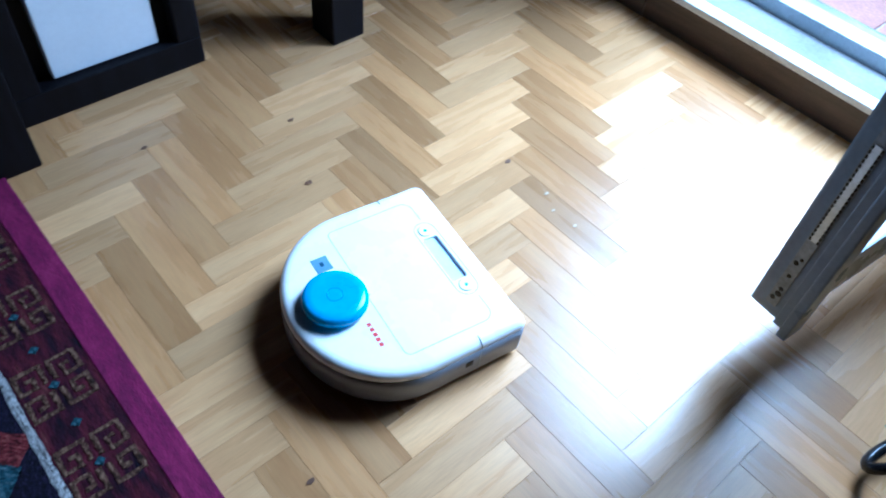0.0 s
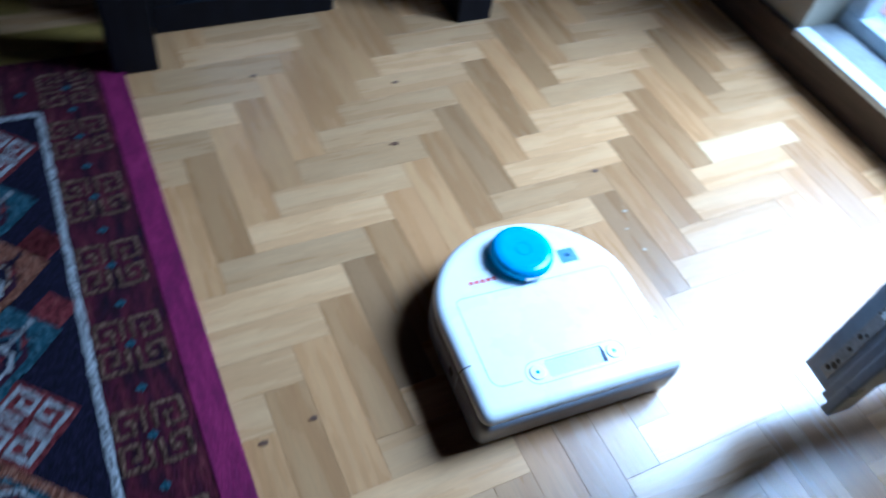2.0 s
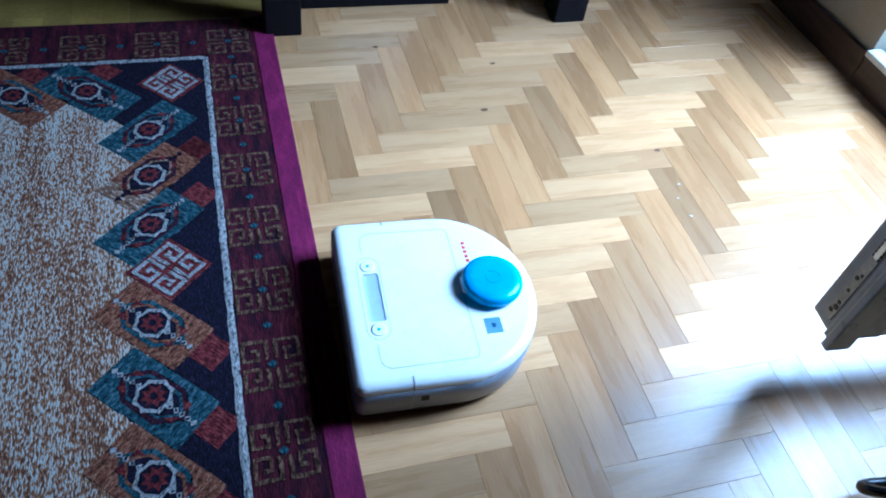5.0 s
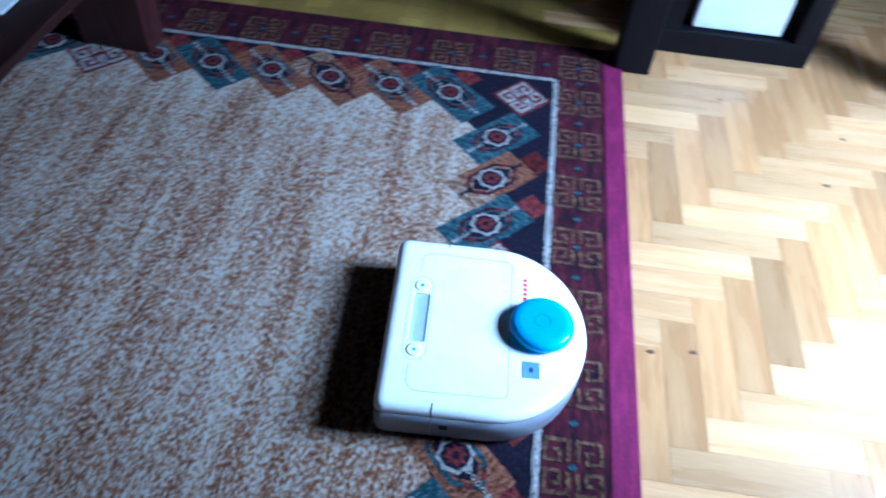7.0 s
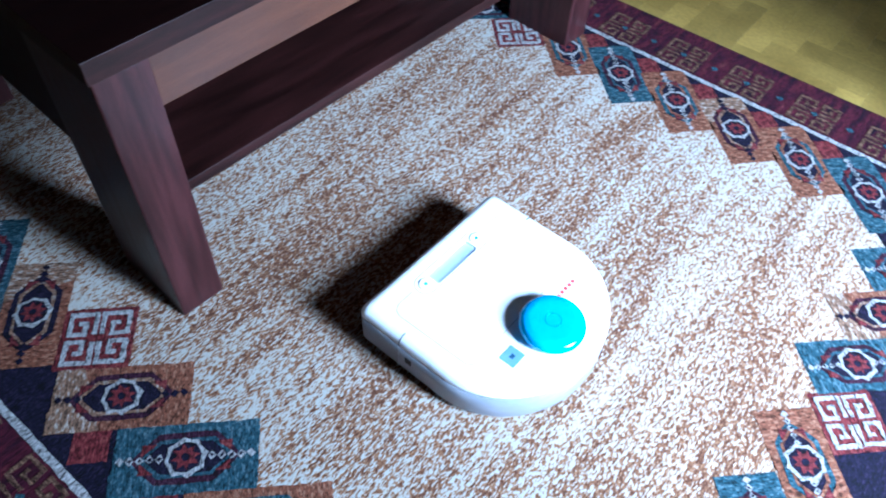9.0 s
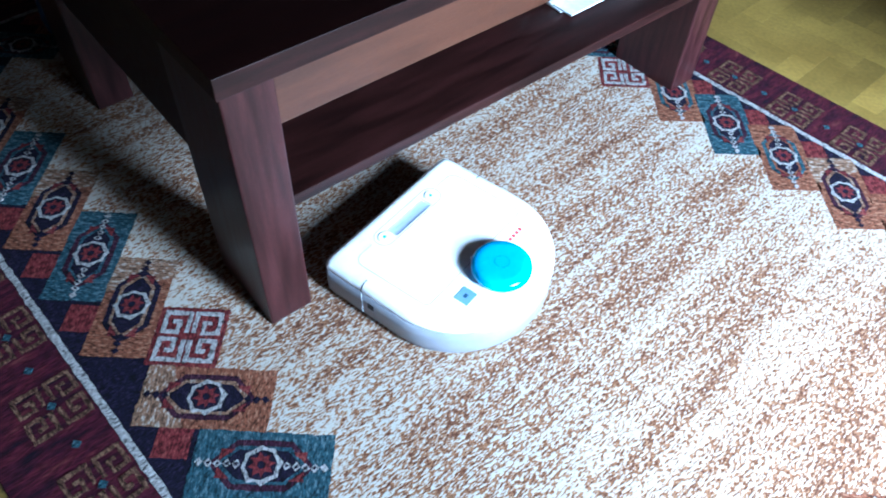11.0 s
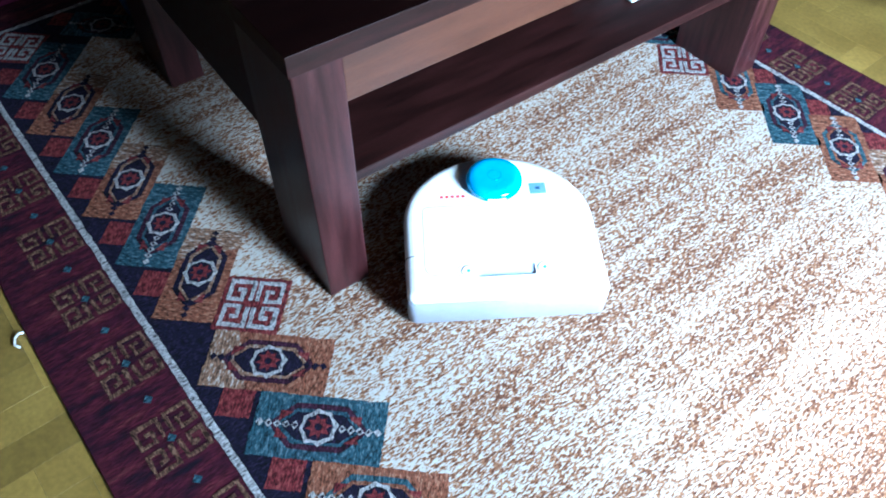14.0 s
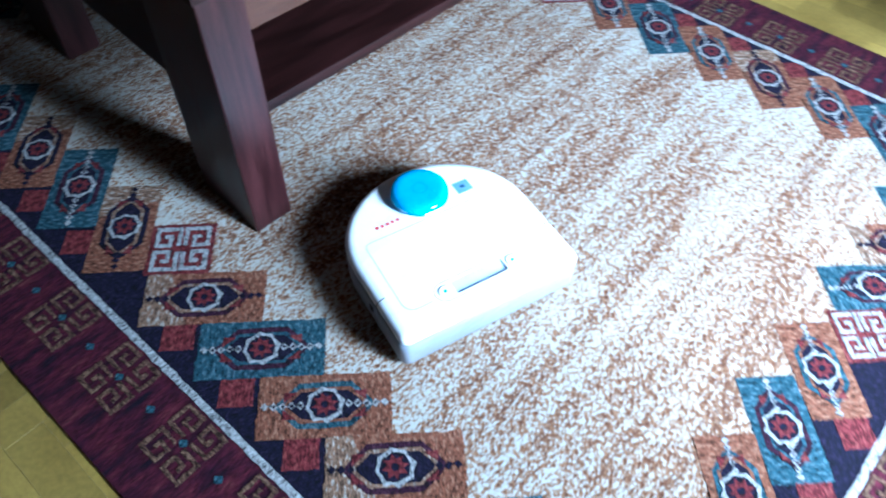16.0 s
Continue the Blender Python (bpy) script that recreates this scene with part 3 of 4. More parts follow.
KINDS = [(PILE_TEAL, PILE_PLUM, PILE_LINE, PILE_TEAL), (PILE_ORANGE, PILE_TEAL, PILE_LINE, PILE_ORANGE), (PILE_ORANGE, PILE_PLUM, PILE_NAVY, PILE_SAND), (PILE_ORANGE, PILE_NAVY, PILE_NAVY, PILE_SAND)]
LABELS = ["teal panel with a star", "orange panel with a star", "rust and sand panel with a star", "orange panel with a dark blue hexagon"]
panels = {}


def lay_panel(x, y, turn, size, kind):
    key = (size, kind)
    if key not in panels:
        bm, mats = motif_panel(*size, *KINDS[kind])
        panels[key] = part("motif_panel", bm, mats, rug, LABELS[kind])
        panels[key].matrix_basis = pose(x, y, 0, 0, 0, turn)
    else:
        tagged(again(panels[key], pose(x, y, 0, 0, 0, turn), rug), LABELS[kind])


def corner_key(x, y, half=0.066, turn=45):
    bm = prism([(-half, -half), (half, -half), (half, half), (-half, half)], PZ - 0.001, PZ + 0.0010)
    meander(half * 0.84, half * 0.125, PZ, PZ + 0.0022, bm, 1, 0.06)
    k = part("corner_key", bm, [PILE_RED, PILE_LINE], rug, "red square with an ivory key motif")
    k.matrix_basis = pose(x, y, 0, 0, 0, turn)


notch = part("notch_square", prism([(-0.026, -0.026), (0.026, -0.026), (0.026, 0.026), (-0.026, 0.026)], PZ - 0.001, PZ + 0.0006), PILE_RED, rug, "dark red square")
notch.matrix_basis = pose(-0.035, -0.30, 0, 0, 0, 45)
# south side, about its middle key
STEP = 0.1465
for k in range(6):
    lay_panel(-0.943 + STEP * k, -1.263, 45, LONG, (2, 0, 1)[k % 3])
    lay_panel(-1.173 - STEP * k, -1.263, -45, LONG, (3, 0)[k % 2])
    again(notch, pose(-0.913 + STEP * k, -1.337, 0, 0, 0, 45))
    again(notch, pose(-1.203 - STEP * k, -1.337, 0, 0, 0, 45))
corner_key(-1.057, -1.226, 0.056)
# north side
STEP = 0.1365
for k in range(6):
    lay_panel(-0.919 + STEP * k, -0.098, -43, (0.195, 0.098), (1, 0, 1, 2, 1, 0)[k])
    lay_panel(-1.161 - STEP * k, -0.098, 43, (0.195, 0.098), (0, 1, 2)[k % 3])
    again(notch, pose(-0.889 + STEP * k, -0.034, 0, 0, 0, 45))
    again(notch, pose(-1.191 - STEP * k, -0.034, 0, 0, 0, 45))
corner_key(-1.040, -0.125, 0.054)
# east and west sides
for x, mirror in ((-0.119, 1), (-1.991, -1)):
    for k, y in enumerate((-0.233, -0.363, -0.490)):
        lay_panel(x, y, 45 * mirror, SHORT, (0, 2, 0)[k])
    for k, y in enumerate((-0.703, -0.836, -0.966, -1.096)):
        lay_panel(x, y, -45 * mirror, SHORT, (1, 0, 1, 0)[k])
    for y in (-0.297, -0.427, -0.77, -0.90, -1.03, -1.16):
        again(notch, pose(x + 0.084 * mirror, y, 0, 0, 0, 45))
    corner_key(x + 0.028 * mirror, -0.594, 0.049)
    corner_key(x + 0.045 * mirror, -0.083, 0.047)
    corner_key(x + 0.040 * mirror, -1.285, 0.055)

# ---- coffee table ----
table = empty("coffee_table", pose(-0.987, -1.113, PZ, 0, 0, -3.4), "dark mahogany coffee table with a lower shelf, standing on the rug", "table")
TL, TD, TH = 1.09, 0.85, 0.493
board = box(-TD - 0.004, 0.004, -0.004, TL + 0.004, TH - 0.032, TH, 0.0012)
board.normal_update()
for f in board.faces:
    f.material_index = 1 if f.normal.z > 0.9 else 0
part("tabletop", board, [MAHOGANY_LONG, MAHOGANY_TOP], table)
LEG_W, LEG_D = 0.076, 0.165
for y in (0.0, TL - LEG_W):
    part("leg", box(-LEG_D, 0.0, y, y + LEG_W, 0.0, TH - 0.032, 0.003), MAHOGANY, table)
    part("leg", box(-TD, -TD + LEG_D, y, y + LEG_W, 0.0, TH - 0.032, 0.003), MAHOGANY, table)
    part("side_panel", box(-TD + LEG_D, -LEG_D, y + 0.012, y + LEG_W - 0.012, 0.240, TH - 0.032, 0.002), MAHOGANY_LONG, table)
part("drawer_front", box(-0.022, -0.004, LEG_W, TL - LEG_W, 0.383, TH - 0.0325, 0.002), CHERRY, table, "lighter cherry drawer front")
part("back_apron", box(-TD + 0.004, -TD + 0.022, LEG_W, TL - LEG_W, 0.383, TH - 0.0325, 0.002), CHERRY, table)
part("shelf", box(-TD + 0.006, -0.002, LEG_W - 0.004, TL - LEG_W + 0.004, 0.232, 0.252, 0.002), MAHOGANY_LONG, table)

papers = empty("newspaper_stack", pose(-1.15, -0.25, PZ + 0.2525, 0, 0, -14), "loose stack of white newspapers on the table shelf", "newspaper")
rnd = random.Random(5)
for k in range(7):
    sheet = box(-0.10, 0.10, -0.14, 0.14, 0.0, 0.0035, 0.001)
    o = part("newspaper", sheet, PAPER, papers)
    o.matrix_basis = pose(rnd.uniform(-0.02, 0.03), rnd.uniform(-0.03, 0.03), 0.0038 * k, 0, 0, rnd.uniform(-14, 14))
    if k > 4:
        for j in range(6):
            b = part("print_block", box(-0.085, 0.085, -0.12 + 0.04 * j, -0.112 + 0.04 * j, 0.0036, 0.0039), INK, o)

bag = empty("blue_bag", pose(-1.98, -0.955, PZ, 0, 0, -12), "dark blue cloth bag slumped on the rug behind the table", "bag")
rings = []
for z, a, b in ((0.0, 0.075, 0.05), (0.04, 0.085, 0.06), (0.10, 0.078, 0.052), (0.17, 0.06, 0.035), (0.22, 0.045, 0.018), (0.24, 0.038, 0.006)):
    rings.append([(b * math.cos(math.tau * i / 20) * (1 + 0.07 * math.sin(5 * i)), a * math.sin(math.tau * i / 20) * (1 + 0.06 * math.cos(3 * i + 20 * z)), z) for i in range(20)])
part("sack", loft(rings), BLUE_CLOTH, bag)
part("strap", tube([(0.0, -0.03, 0.235), (0.01, -0.034, 0.28), (0.012, 0.0, 0.305), (0.01, 0.034, 0.28), (0.0, 0.03, 0.235)], 0.006), BLUE_CLOTH, bag)

cable = part("white_cable", tube([(-1.222, -1.562, 0.004), (-1.231, -1.567, 0.004), (-1.243, -1.563, 0.005), (-1.247, -1.553, 0.008), (-1.240, -1.5475, 0.011)], 0.0022), CABLE_WHITE)
tagged(cable, "short end of a white cable beside the rug", "cable")

# ---- desk with a cabinet under it ----
desk = empty("desk", pose(0, 0, 0), "black-stained wooden desk with square legs", "desk")
for x, y in ((0.138, 0.078), (0.862, 0.082), (0.138, 0.66), (0.862, 0.66)):
    part("leg", box(x, x + 0.083, y, y + 0.083, 0.0, 0.70, 0.004), BLACK_WOOD, desk)
part("desktop", box(0.11, 0.97, 0.055, 0.77, 0.70, 0.735, 0.004), BLACK_WOOD, desk)
part("back_rail", box(0.221, 0.862, 0.70, 0.72, 0.25, 0.70, 0.003), BLACK_WOOD, desk)

cabinet = empty("low_cabinet", pose(0.235, 0.19, 0), "low dark cabinet under the desk with a white front panel", "cabinet")
part("plinth", box(0.0, 0.375, 0.0, 0.035, 0.0, 0.062, 0.003), BLACK_WOOD, cabinet)
for x in (0.0, 0.325):
    part("post", box(x, x + 0.05, 0.0, 0.035, 0.062, 0.50, 0.003), BLACK_WOOD, cabinet)
part("carcass", box(0.0, 0.375, 0.05, 0.40, 0.0, 0.50, 0.004), BLACK_WOOD, cabinet)
part("head_rail", box(0.0, 0.375, 0.0, 0.035, 0.50, 0.54, 0.003), BLACK_WOOD, cabinet)
part("white_panel", box(0.082, 0.293, 0.020, 0.045, 0.066, 0.46, 0.003), PANEL_WHITE, cabinet, "bluish white panel")

# ---- trailing plant with a black oval hoop ----
plant = empty("potted_plant", pose(1.02, -1.43, 0), "trailing green houseplant with glossy leaves and a black oval hoop", "plant")
HOOP_LOW, HOOP_LONG, HOOP_WIDE = Vector((-0.147, 0.236, 0.031)), Vector((0.078, -0.044, 0.046)), Vector((0.038, 0.010, -0.017))
part("hoop", tube([tuple(HOOP_LOW + HOOP_LONG * (1 - math.cos(math.tau * i / 36)) + HOOP_WIDE * math.sin(math.tau * i / 36)) for i in range(36)], 0.0088, closed=True), BLACK_GLOSS, plant, "glossy black oval hoop")
part("pot", loft([circle(0.07, 0.0), circle(0.085, 0.05), circle(0.098, 0.12), circle(0.102, 0.13), circle(0.094, 0.13), circle(0.09, 0.115)]), BLACK_PLASTIC, plant)
part("soil", loft([circle(0.088, 0.105), circle(0.088, 0.118)]), SOIL, plant)


def leaf_mesh(l, w):
    bm = bmesh.new()
    rows = []
    for i in range(7):
        u = i / 6
        h = w * math.sin(math.pi * (0.06 + 0.94 * u) ** 0.75) * (1 if i < 6 else 0.05)
        z = 0.28 * l * math.sin(u * 2.2) - 0.12 * l * u * u
        rows.append([bm.verts.new((l * u, s * h, z + abs(s) * 0.18 * w)) for s in (-1, 0, 1)])
    for a, b in zip(rows, rows[1:]):
        for j in range(2):
            bm.faces.new((a[j], b[j], b[j + 1], a[j + 1])).smooth = True
    bmesh.ops.solidify(bm, geom=bm.faces[:], thickness=0.0008)
    return bm


LEAVES = [(0.045, 0.205, 0.075, 10, -8, 150), (0.03, 0.175, 0.10, -25, 10, 200), (-0.005, 0.195, 0.07, 15, -5, 170), (-0.055, 0.190, 0.05, 20, 5, 215),
          (-0.06, 0.175, 0.07, -20, 5, 190), (-0.09, 0.160, 0.08, -15, 5, 205), (-0.12, 0.13, 0.10, 10, 12, 220), (-0.06, 0.15, 0.11, 0, -5, 160), (-0.115, 0.155, 0.07, 25, 0, 170),
          (-0.14, 0.10, 0.11, 15, 0, 200), (-0.01, 0.165, 0.12, -20, 8, 140), (0.0, 0.14, 0.14, 5, 0, 110), (-0.09, 0.12, 0.13, 25, 10, 175), (-0.02, 0.185, 0.05, -5, 0, 235),
          (0.06, 0.19, 0.11, 5, -5, 90), (0.07, 0.215, 0.06, -12, 0, 120)]
first_leaf = part("leaf", leaf_mesh(0.060, 0.030), LEAF, plant)
first_leaf.matrix_basis = pose(0.03, 0.21, 0.085, 0, -5, 120)
for x, y, z, rx, ry, turn in LEAVES:
    again(first_leaf, pose(x, y, z, rx, ry, turn))
rnd = random.Random(11)
for k in range(30):
    a, r = rnd.uniform(0, 360), rnd.uniform(0.03, 0.11)
    again(first_leaf, pose(r * math.cos(radians(a)), r * math.sin(radians(a)), 0.13 + rnd.uniform(0.0, 0.10) - 0.3 * max(0, r - 0.09), rnd.uniform(-30, 30), rnd.uniform(-45, 25), a + rnd.uniform(-40, 40)))
for x, y, z, rx, ry, turn in LEAVES:
    part("stem", tube([(0.25 * x, 0.25 * y, 0.117), (0.55 * x, 0.55 * y, z + 0.05), (0.8 * x, 0.8 * y, z + 0.03), (x, y, z + 0.001)], 0.0015, 5), LEAF, plant)
part("sprout", tube([(-0.068, 0.215, 0.05), (-0.070, 0.238, 0.036), (-0.066, 0.248, 0.030)], 0.0016, 5), LEAF, plant)
part("stem", tube([(0.0, 0.09, 0.14), (-0.05, 0.17, 0.09), (-0.068, 0.215, 0.05)], 0.0014, 5), LEAF, plant)

# ---- robot vacuum ----
robot = empty("robot_vacuum", pose(0.5, -0.55, 0, 0, 0, 80), "white robot vacuum cleaner with a bright blue sensor turret", "robot vacuum")


def dee(inset, z, flat=-0.1645, half=0.164, back=0.150, corner=0.016):
    """The D outline: a flat front with tight corners, straight flanks and a rounded back."""
    h, f, c = half - inset, flat + inset, max(0.004, corner - inset * 0.6)
    pts = []
    for i in range(7):
        a = radians(180 + 15 * i)
        pts.append((-h + c + c * math.cos(a), f + c + c * math.sin(a), z))
    for i in range(7):
        a = radians(270 + 15 * i)
        pts.append((h - c + c * math.cos(a), f + c + c * math.sin(a), z))
    for i in range(33):
        a = radians(180 * i / 32)
        pts.append((h * math.cos(a), (back - inset) * math.sin(a), z))
    return pts


part("chassis", loft([dee(0.014, 0.003), dee(0.008, 0.006), dee(0.006, 0.016)]), BLACK_PLASTIC, robot, "black underside")
body = part("body", loft([dee(0.004, 0.007), dee(0.001, 0.012), dee(0.0, 0.040), dee(0.0, 0.066)]), SIDE_SHADED, robot, "sides, greyed for shade")
cover = loft([dee(0.0005, 0.0655), dee(0.0005, 0.070), dee(0.002, 0.0745), dee(0.005, 0.0785), dee(0.010, 0.081), dee(0.016, 0.082)], cap_high=False)


def slot_ring(grow, z, corner=0.004):
    """A rounded rectangle, the mouth of the handle recess."""
    hx, hy, ring = 0.047 + grow, 0.0135 + grow, []
    for k, (sx, sy) in enumerate(((1, -1), (1, 1), (-1, 1), (-1, -1))):
        for i in range(4):
            a = radians(-90 + 90 * k + 30 * i)
            ring.append((sx * (hx - corner) + corner * math.cos(a), -0.1145 + sy * (hy - corner) + corner * math.sin(a), z))
    return ring


rim = sorted((v for v in cover.verts if abs(v.co.z - 0.082) < 1e-5), key=lambda v: math.atan2(v.co.y, v.co.x))
edges = [e for e in cover.edges if e.verts[0] in rim and e.verts[1] in rim]
mouth = [cover.verts.new(p) for p in slot_ring(0.0, 0.082)]
deep = [cover.verts.new((x, y, 0.0765 + 0.14 * (y + 0.128))) for x, y, z in slot_ring(-0.0006, 0.0)]
ring_edges = [cover.edges.new((a, b)) for a, b in zip(mouth, mouth[1:] + mouth[:1])]
bmesh.ops.triangle_fill(cover, edges=edges + ring_edges, use_beauty=True, normal=(0, 0, 1))
for a, b, c, d in zip(mouth, mouth[1:] + mouth[:1], deep[1:] + deep[:1], deep):
    cover.faces.new((b, a, d, c))
floor_face = cover.faces.new(deep)
# recess floor takes the shade-tinted plastic
floor_face.material_index = 1
part("top_cover", cover, [WHITE_PLASTIC, SLOT_SHADED], robot, "white top with a handle recess tinted blue for shade")
TOP = 0.082
for s in (-1, 1):
    part("bumper_seam", box(s * 0.1642 - 0.0006, s * 0.1642 + 0.0006, -0.0795, -0.078, 0.012, 0.066), GROOVE, robot)
    part("side_port", box(s * 0.1642 - 0.0008, s * 0.1642 + 0.0008, -0.066, -0.054, 0.036, 0.048), DARK_HOLE, robot)
    part("wheel", loft([[(s * 0.13 + d, -0.02 + 0.034 * math.cos(math.tau * i / 24), 0.034 + 0.034 * math.sin(math.tau * i / 24)) for i in range(24)] for d in (-0.012, 0.012)]), RUBBER, robot)
seam_line = [(0.1640, 0.0655), (0.1640, 0.070), (0.1625, 0.0748), (0.1594, 0.0789), (0.1544, 0.0814), (0.1490, 0.0823)]
for s in (-1, 1):
    ring = [(s * x, z) for x, z in seam_line] + [(s * (x - 0.003), z - 0.002) for x, z in seam_line[::-1]]
    part("cover_seam", loft([[(x, y, z) for x, z in ring] for y in (-0.0800, -0.0784)], smooth=False), BLACK_PLASTIC, robot)
lid = [(-0.088, -0.1215)]
for cx, cy, r, start in ((-0.114, -0.1035, 0.018, 270), (-0.120, 0.018, 0.010, 180), (0.120, 0.018, 0.010, 90), (0.114, -0.1035, 0.018, 0)):
    lid += [(cx + r * math.cos(radians(start - 15 * i)), cy + r * math.sin(radians(start - 15 * i))) for i in range(7)]
lid.append((0.088, -0.1215))
part("bin_seam", strip(lid, 0.0014, TOP - 0.001, TOP + 0.0002), GROOVE, robot)
pill = [(0.074 * (1 if i < 13 else -1) + 0.018 * math.cos(radians(-90 + 180 * i / 12 if i < 13 else 90 + 180 * (i - 13) / 12)) - 0.012 * (1 if i < 13 else -1),
         -0.1155 + 0.018 * math.sin(radians(-90 + 180 * i / 12 if i < 13 else 90 + 180 * (i - 13) / 12))) for i in range(26)]
part("handle_seam", strip(pill + pill[:1], 0.0012, TOP - 0.001, TOP + 0.0002), GROOVE, robot)
for s in (-1, 1):
    btn = part("button", loft([circle(0.012, TOP - 0.001, 24, s * 0.062, -0.1155), circle(0.012, TOP + 0.0006, 24, s * 0.062, -0.1155), circle(0.010, TOP + 0.0012, 24, s * 0.062, -0.1155)]), WHITE_PLASTIC, robot)
    part("button_mark", loft([circle(0.0028, TOP + 0.001, 16, s * 0.062, -0.1155), circle(0.0028, TOP + 0.0015, 16, s * 0.062, -0.1155)]), TEAL_DOT, btn)
TX, TY = 0.0, 0.076
turret = part("turret", loft([circle(0.044, TOP - 0.001, 40, TX, TY), circle(0.044, TOP + 0.007, 40, TX, TY), circle(0.049, TOP + 0.008, 40, TX, TY), circle(0.0495, TOP + 0.014, 40, TX, TY),
                              circle(0.048, TOP + 0.019, 40, TX, TY), circle(0.043, TOP + 0.0225, 40, TX, TY), circle(0.034, TOP + 0.0235, 40, TX, TY)]), BLUE_PLASTIC, robot, "bright blue domed sensor turret")
part("turret_seam", loft([circle(0.0125, TOP + 0.0232, 28, TX, TY), circle(0.0125, TOP + 0.0238, 28, TX, TY), circle(0.0115, TOP + 0.0238, 28, TX, TY), circle(0.0115, TOP + 0.0232, 28, TX, TY)]), BLUE_DEEP, turret)
part("sensor_window", box(TX - 0.016, TX + 0.016, TY - 0.0500, TY - 0.0470, TOP + 0.0085, TOP + 0.0135, 0.001), WHITE_PLASTIC, turret)
screen = part("display", box(0.0618, 0.0908, 0.0484, 0.0744, TOP - 0.001, TOP + 0.0006), SCREEN, robot, "small dull blue display")
part("display_mark", box(0.0723, 0.0803, 0.0584, 0.0644, TOP + 0.0005, TOP + 0.001), SCREEN_DARK, screen)
for k in range(5):
    part("brand_mark", box(-0.098 + 0.0095 * k, -0.0915 + 0.0095 * k, 0.047, 0.0535, TOP, TOP + 0.0004), RED_INK, robot, "red printed mark")

# ---- parquet and terrace tiles, piece by piece ----
PW, OX, OY = 0.0605, 0.325, -0.349


def plank_mesh():
    bm = bmesh.new()
    l, w, e = 2 * PW - 0.0001, PW / 2 - 0.0001, 0.0003
    low = [bm.verts.new((sx * l, sy * w, -0.012)) for sx, sy in ((-1, -1), (1, -1), (1, 1), (-1, 1))]
    mid = [bm.verts.new((sx * l, sy * w, -0.0003)) for sx, sy in ((-1, -1), (1, -1), (1, 1), (-1, 1))]
    top = [bm.verts.new((sx * (l - e), sy * (w - e), 0.0)) for sx, sy in ((-1, -1), (1, -1), (1, 1), (-1, 1))]
    for a, b in ((low, mid), (mid, top)):
        for i in range(4):
            bm.faces.new((a[i], a[(i + 1) % 4], b[(i + 1) % 4], b[i]))
    bm.faces.new(top)
    return bm


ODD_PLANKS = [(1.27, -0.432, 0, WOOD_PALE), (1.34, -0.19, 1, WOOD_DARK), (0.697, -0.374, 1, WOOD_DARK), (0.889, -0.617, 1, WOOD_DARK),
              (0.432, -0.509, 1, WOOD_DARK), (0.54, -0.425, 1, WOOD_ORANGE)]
proto = {}
rest = bmesh.new()
edge = [bmesh.new(), bmesh.new()]
near_planks = 0
spots = []
for k in range(-46, 40):
    for m in range(-6, 7):
        for across in (0, 1):
            u = (k + 8 * m + (2 if not across else 4.5), k + (0.5 if not across else -1))
            x, y = OX + PW * u[0], OY + PW * u[1]
            if not (-2.9 < x < DOOR_X + 0.1 and -2.3 < y < 1.0):
                continue
            if RX0 + 0.13 < x < RX1 - 0.13 and RY0 + 0.13 < y < RY1 - 0.13:
                continue
            spots.append((x, y, across))
rnd = random.Random(3)
for x, y, across in spots:
    tilt = (rnd.uniform(-0.10, 0.10), rnd.uniform(-0.05, 0.05))
    m = pose(x, y, rnd.uniform(-0.0003, 0.0), tilt[0], tilt[1], 90 * across)
    if 0.03 < x and -1.25 < y < 0.42 and near_planks < 330:
        near_planks += 1
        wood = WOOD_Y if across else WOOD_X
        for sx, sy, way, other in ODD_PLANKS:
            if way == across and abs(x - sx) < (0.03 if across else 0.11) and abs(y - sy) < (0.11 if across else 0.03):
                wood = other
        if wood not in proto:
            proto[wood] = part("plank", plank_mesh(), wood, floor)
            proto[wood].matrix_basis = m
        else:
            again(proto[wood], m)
    else:
        bm = plank_mesh()
        me = bpy.data.meshes.new("tmp")
        bm.transform(m)
        bm.to_mesh(me)
        bm.free()
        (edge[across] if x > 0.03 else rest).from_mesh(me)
        bpy.data.meshes.remove(me)
for x, y, r, stain in ((0.184, -0.723, 0.0045, KNOT), (0.257, -0.712, 0.004, KNOT), (0.577, -0.238, 0.005, KNOT), (0.919, -0.416, 0.0045, KNOT),
                       (0.384, 0.018, 0.004, KNOT), (0.648, -0.072, 0.004, KNOT), (0.917, -0.523, 0.003, PAINT_SPOT), (0.896, -0.561, 0.0025, PAINT_SPOT), (0.900, -0.612, 0.0028, PAINT_SPOT)):
    part("knot" if stain is KNOT else "paint_spot", prism([(x + r * (1.4 + 0.25 * (i % 3)) * math.cos(math.tau * i / 10), y + r * (0.8 + 0.15 * (i % 2)) * math.sin(math.tau * i / 10)) for i in range(10)], -0.002, 0.0012), stain, floor)
for k in (0, 1):
    tagged(part("edge_planks", edge[k], WOOD_EDGE[k], floor), "oak herringbone planks", "", "", "stuff")
# planks beyond the rug, coloured darker and yellower for dim light
tagged(part("far_planks", rest, WOOD_DIM, floor), "oak herringbone planks", "", "", "stuff")

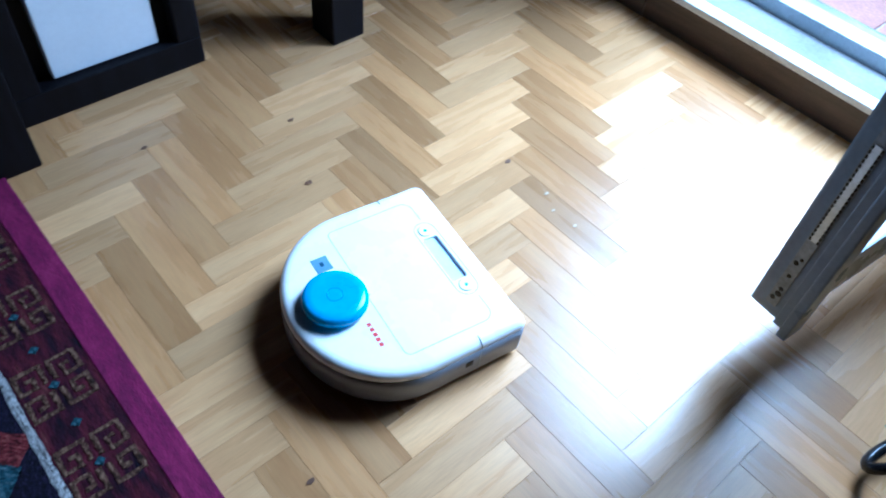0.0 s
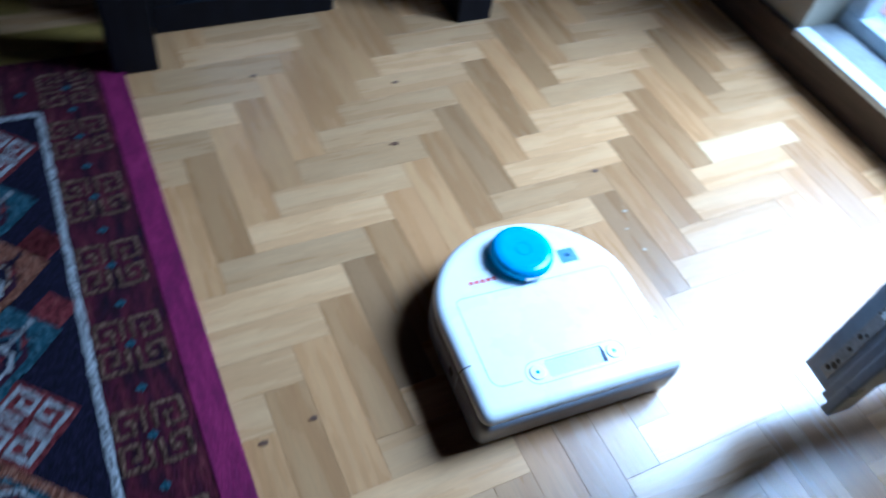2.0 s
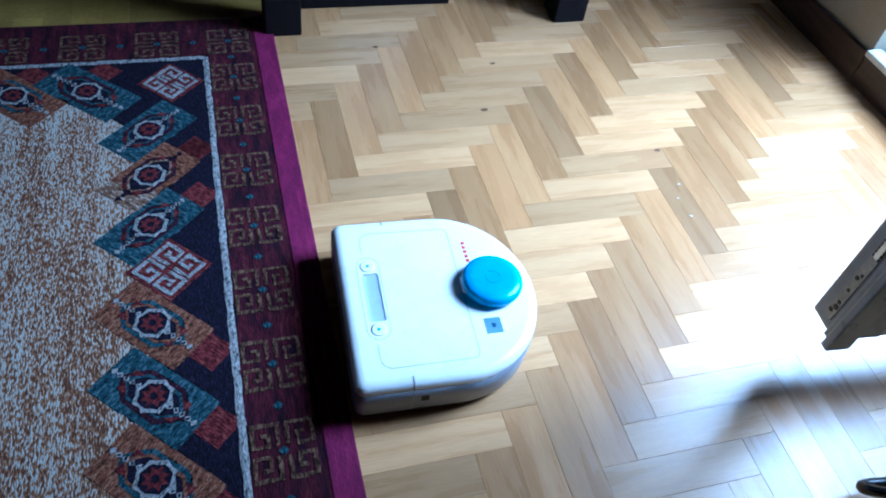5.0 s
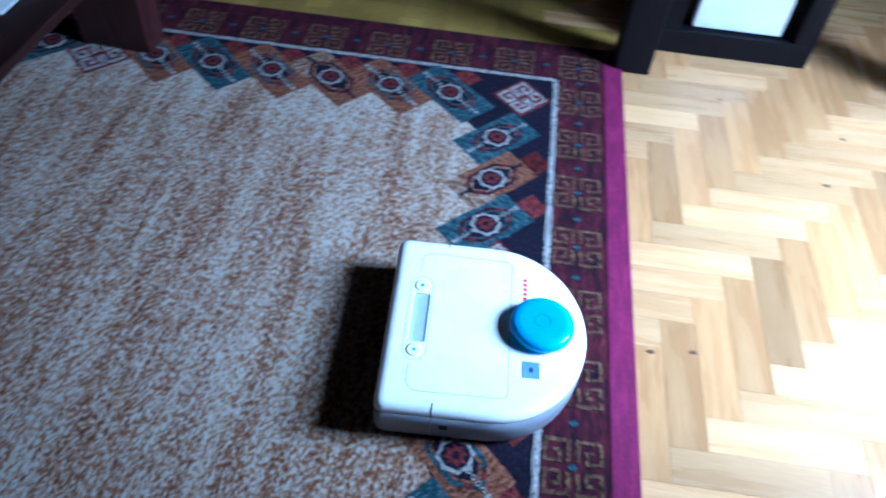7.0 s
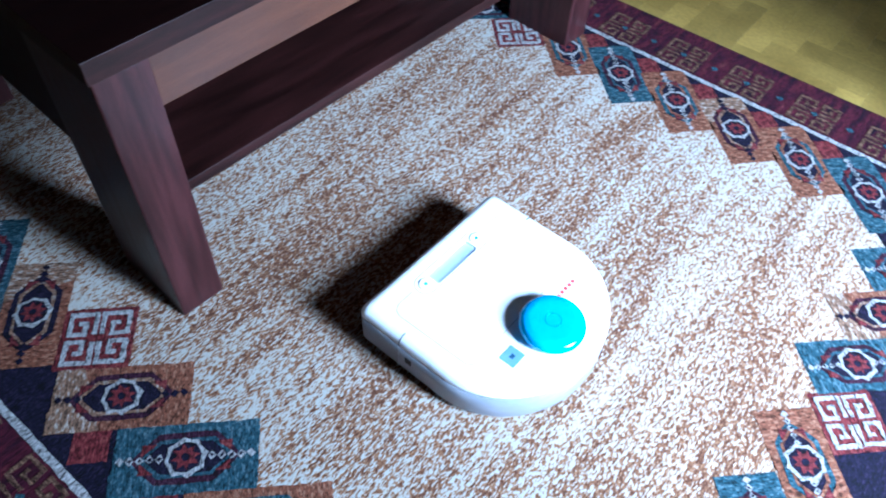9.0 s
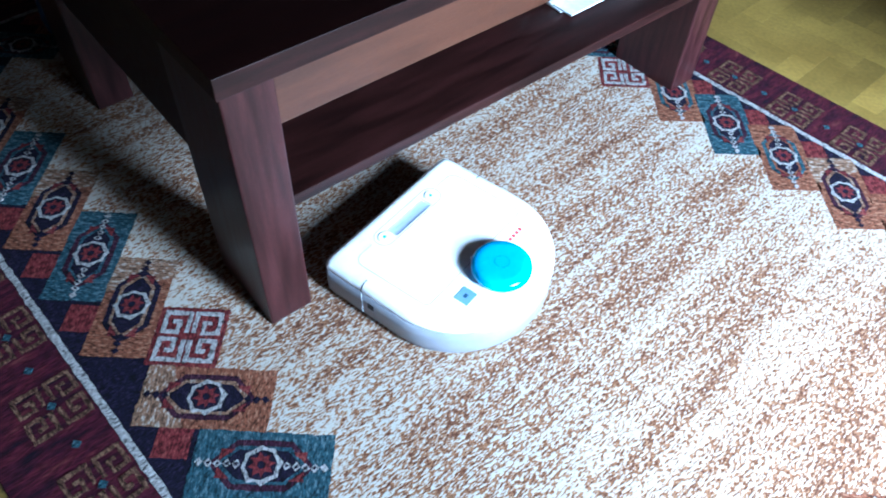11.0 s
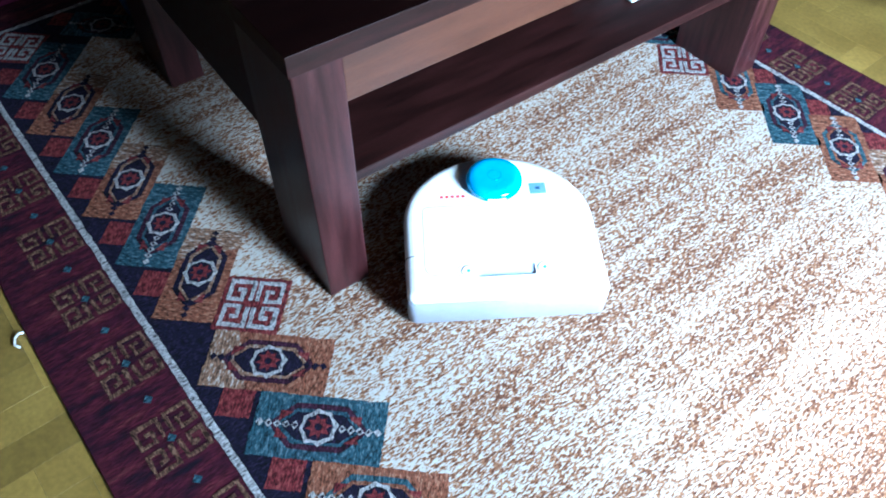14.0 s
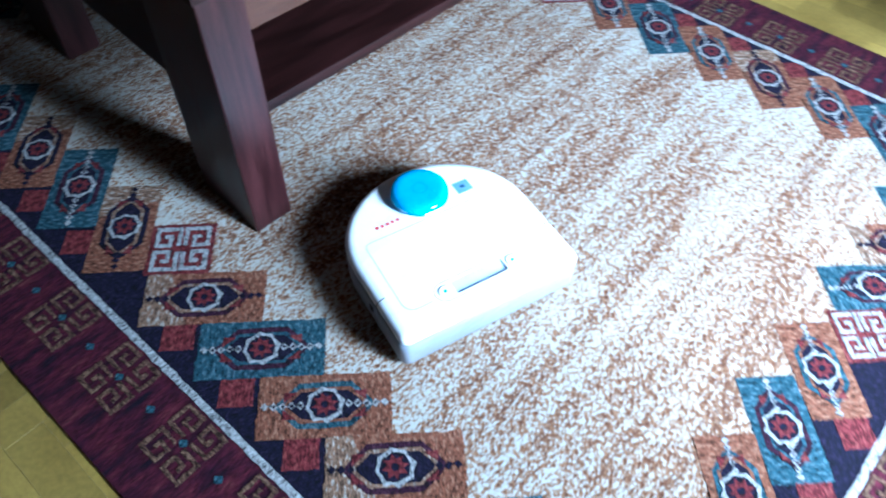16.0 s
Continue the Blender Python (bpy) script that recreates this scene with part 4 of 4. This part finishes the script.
tile = None
for i in range(8):
    for j in range(9):
        m = pose(DOOR_X + 0.42 + 0.302 * i, -2.0 + 0.302 * j, 0.038)
        if tile is None:
            tile = part("tile", box(-0.148, 0.148, -0.148, 0.148, -0.004, 0.006, 0.002), TERRACOTTA, terrace)
            tile.matrix_basis = m
        else:
            again(tile, m)


# ---- what moves ----
ROBOT_ROWS = [
    (0.0, 0.498, -0.553, 0.0, 80.8), (0.5, 0.547, -0.566, 0.0, 60.8), (1.0, 0.585, -0.59, 0.0, 38.2), (1.5, 0.606, -0.628, 0.0, 15.8),
    (2.0, 0.62, -0.683, 0.0, -3.8), (2.5, 0.618, -0.722, 0.0, -29), (3.0, 0.595, -0.761, 0.0, -53.8), (3.2, 0.584, -0.773, 0.0, -61.4),
    (3.8, 0.53, -0.79, 0.0, -79.0), (4.5, 0.415, -0.78, 0.001, -91.0), (5.3, 0.284, -0.771, 0.005, -93.0), (5.5, 0.25, -0.77, 0.006, -93.1),
    (6.0, 0.152, -0.768, 0.009, -92.0), (6.5, 0.027, -0.771, 0.0095, -86.6), (7.0, -0.09, -0.78, 0.0095, -87.6), (7.5, -0.219, -0.786, 0.0095, -88.4),
    (8.0, -0.348, -0.797, 0.0095, -90.4), (8.5, -0.463, -0.8, 0.0095, -91.6), (9.0, -0.581, -0.802, 0.0095, -91.2), (9.5, -0.679, -0.807, 0.0095, -90.2),
    (10.0, -0.757, -0.812, 0.0095, -89.8), (10.2, -0.783, -0.812, 0.0095, -89.6), (10.8, -0.84, -0.816, 0.0095, -84.0), (11.5, -0.874, -0.818, 0.0095, -68.0),
    (12.3, -0.886, -0.812, 0.0095, -42.4), (12.5, -0.887, -0.813, 0.0095, -31.7), (13.0, -0.89, -0.814, 0.0095, -1.4), (13.5, -0.892, -0.817, 0.0095, 29.2),
    (14.0, -0.893, -0.822, 0.0095, 55), (14.5, -0.874, -0.835, 0.0095, 58.4), (15.0, -0.826, -0.862, 0.0095, 54.8), (15.5, -0.767, -0.9, 0.0095, 58.9),
    (16.0, -0.706, -0.936, 0.0095, 72.1),
]


def motions():
    walk(robot, [(t, pose(x, y, z, 0, 0, turn)) for t, x, y, z, turn in ROBOT_ROWS])


motions()
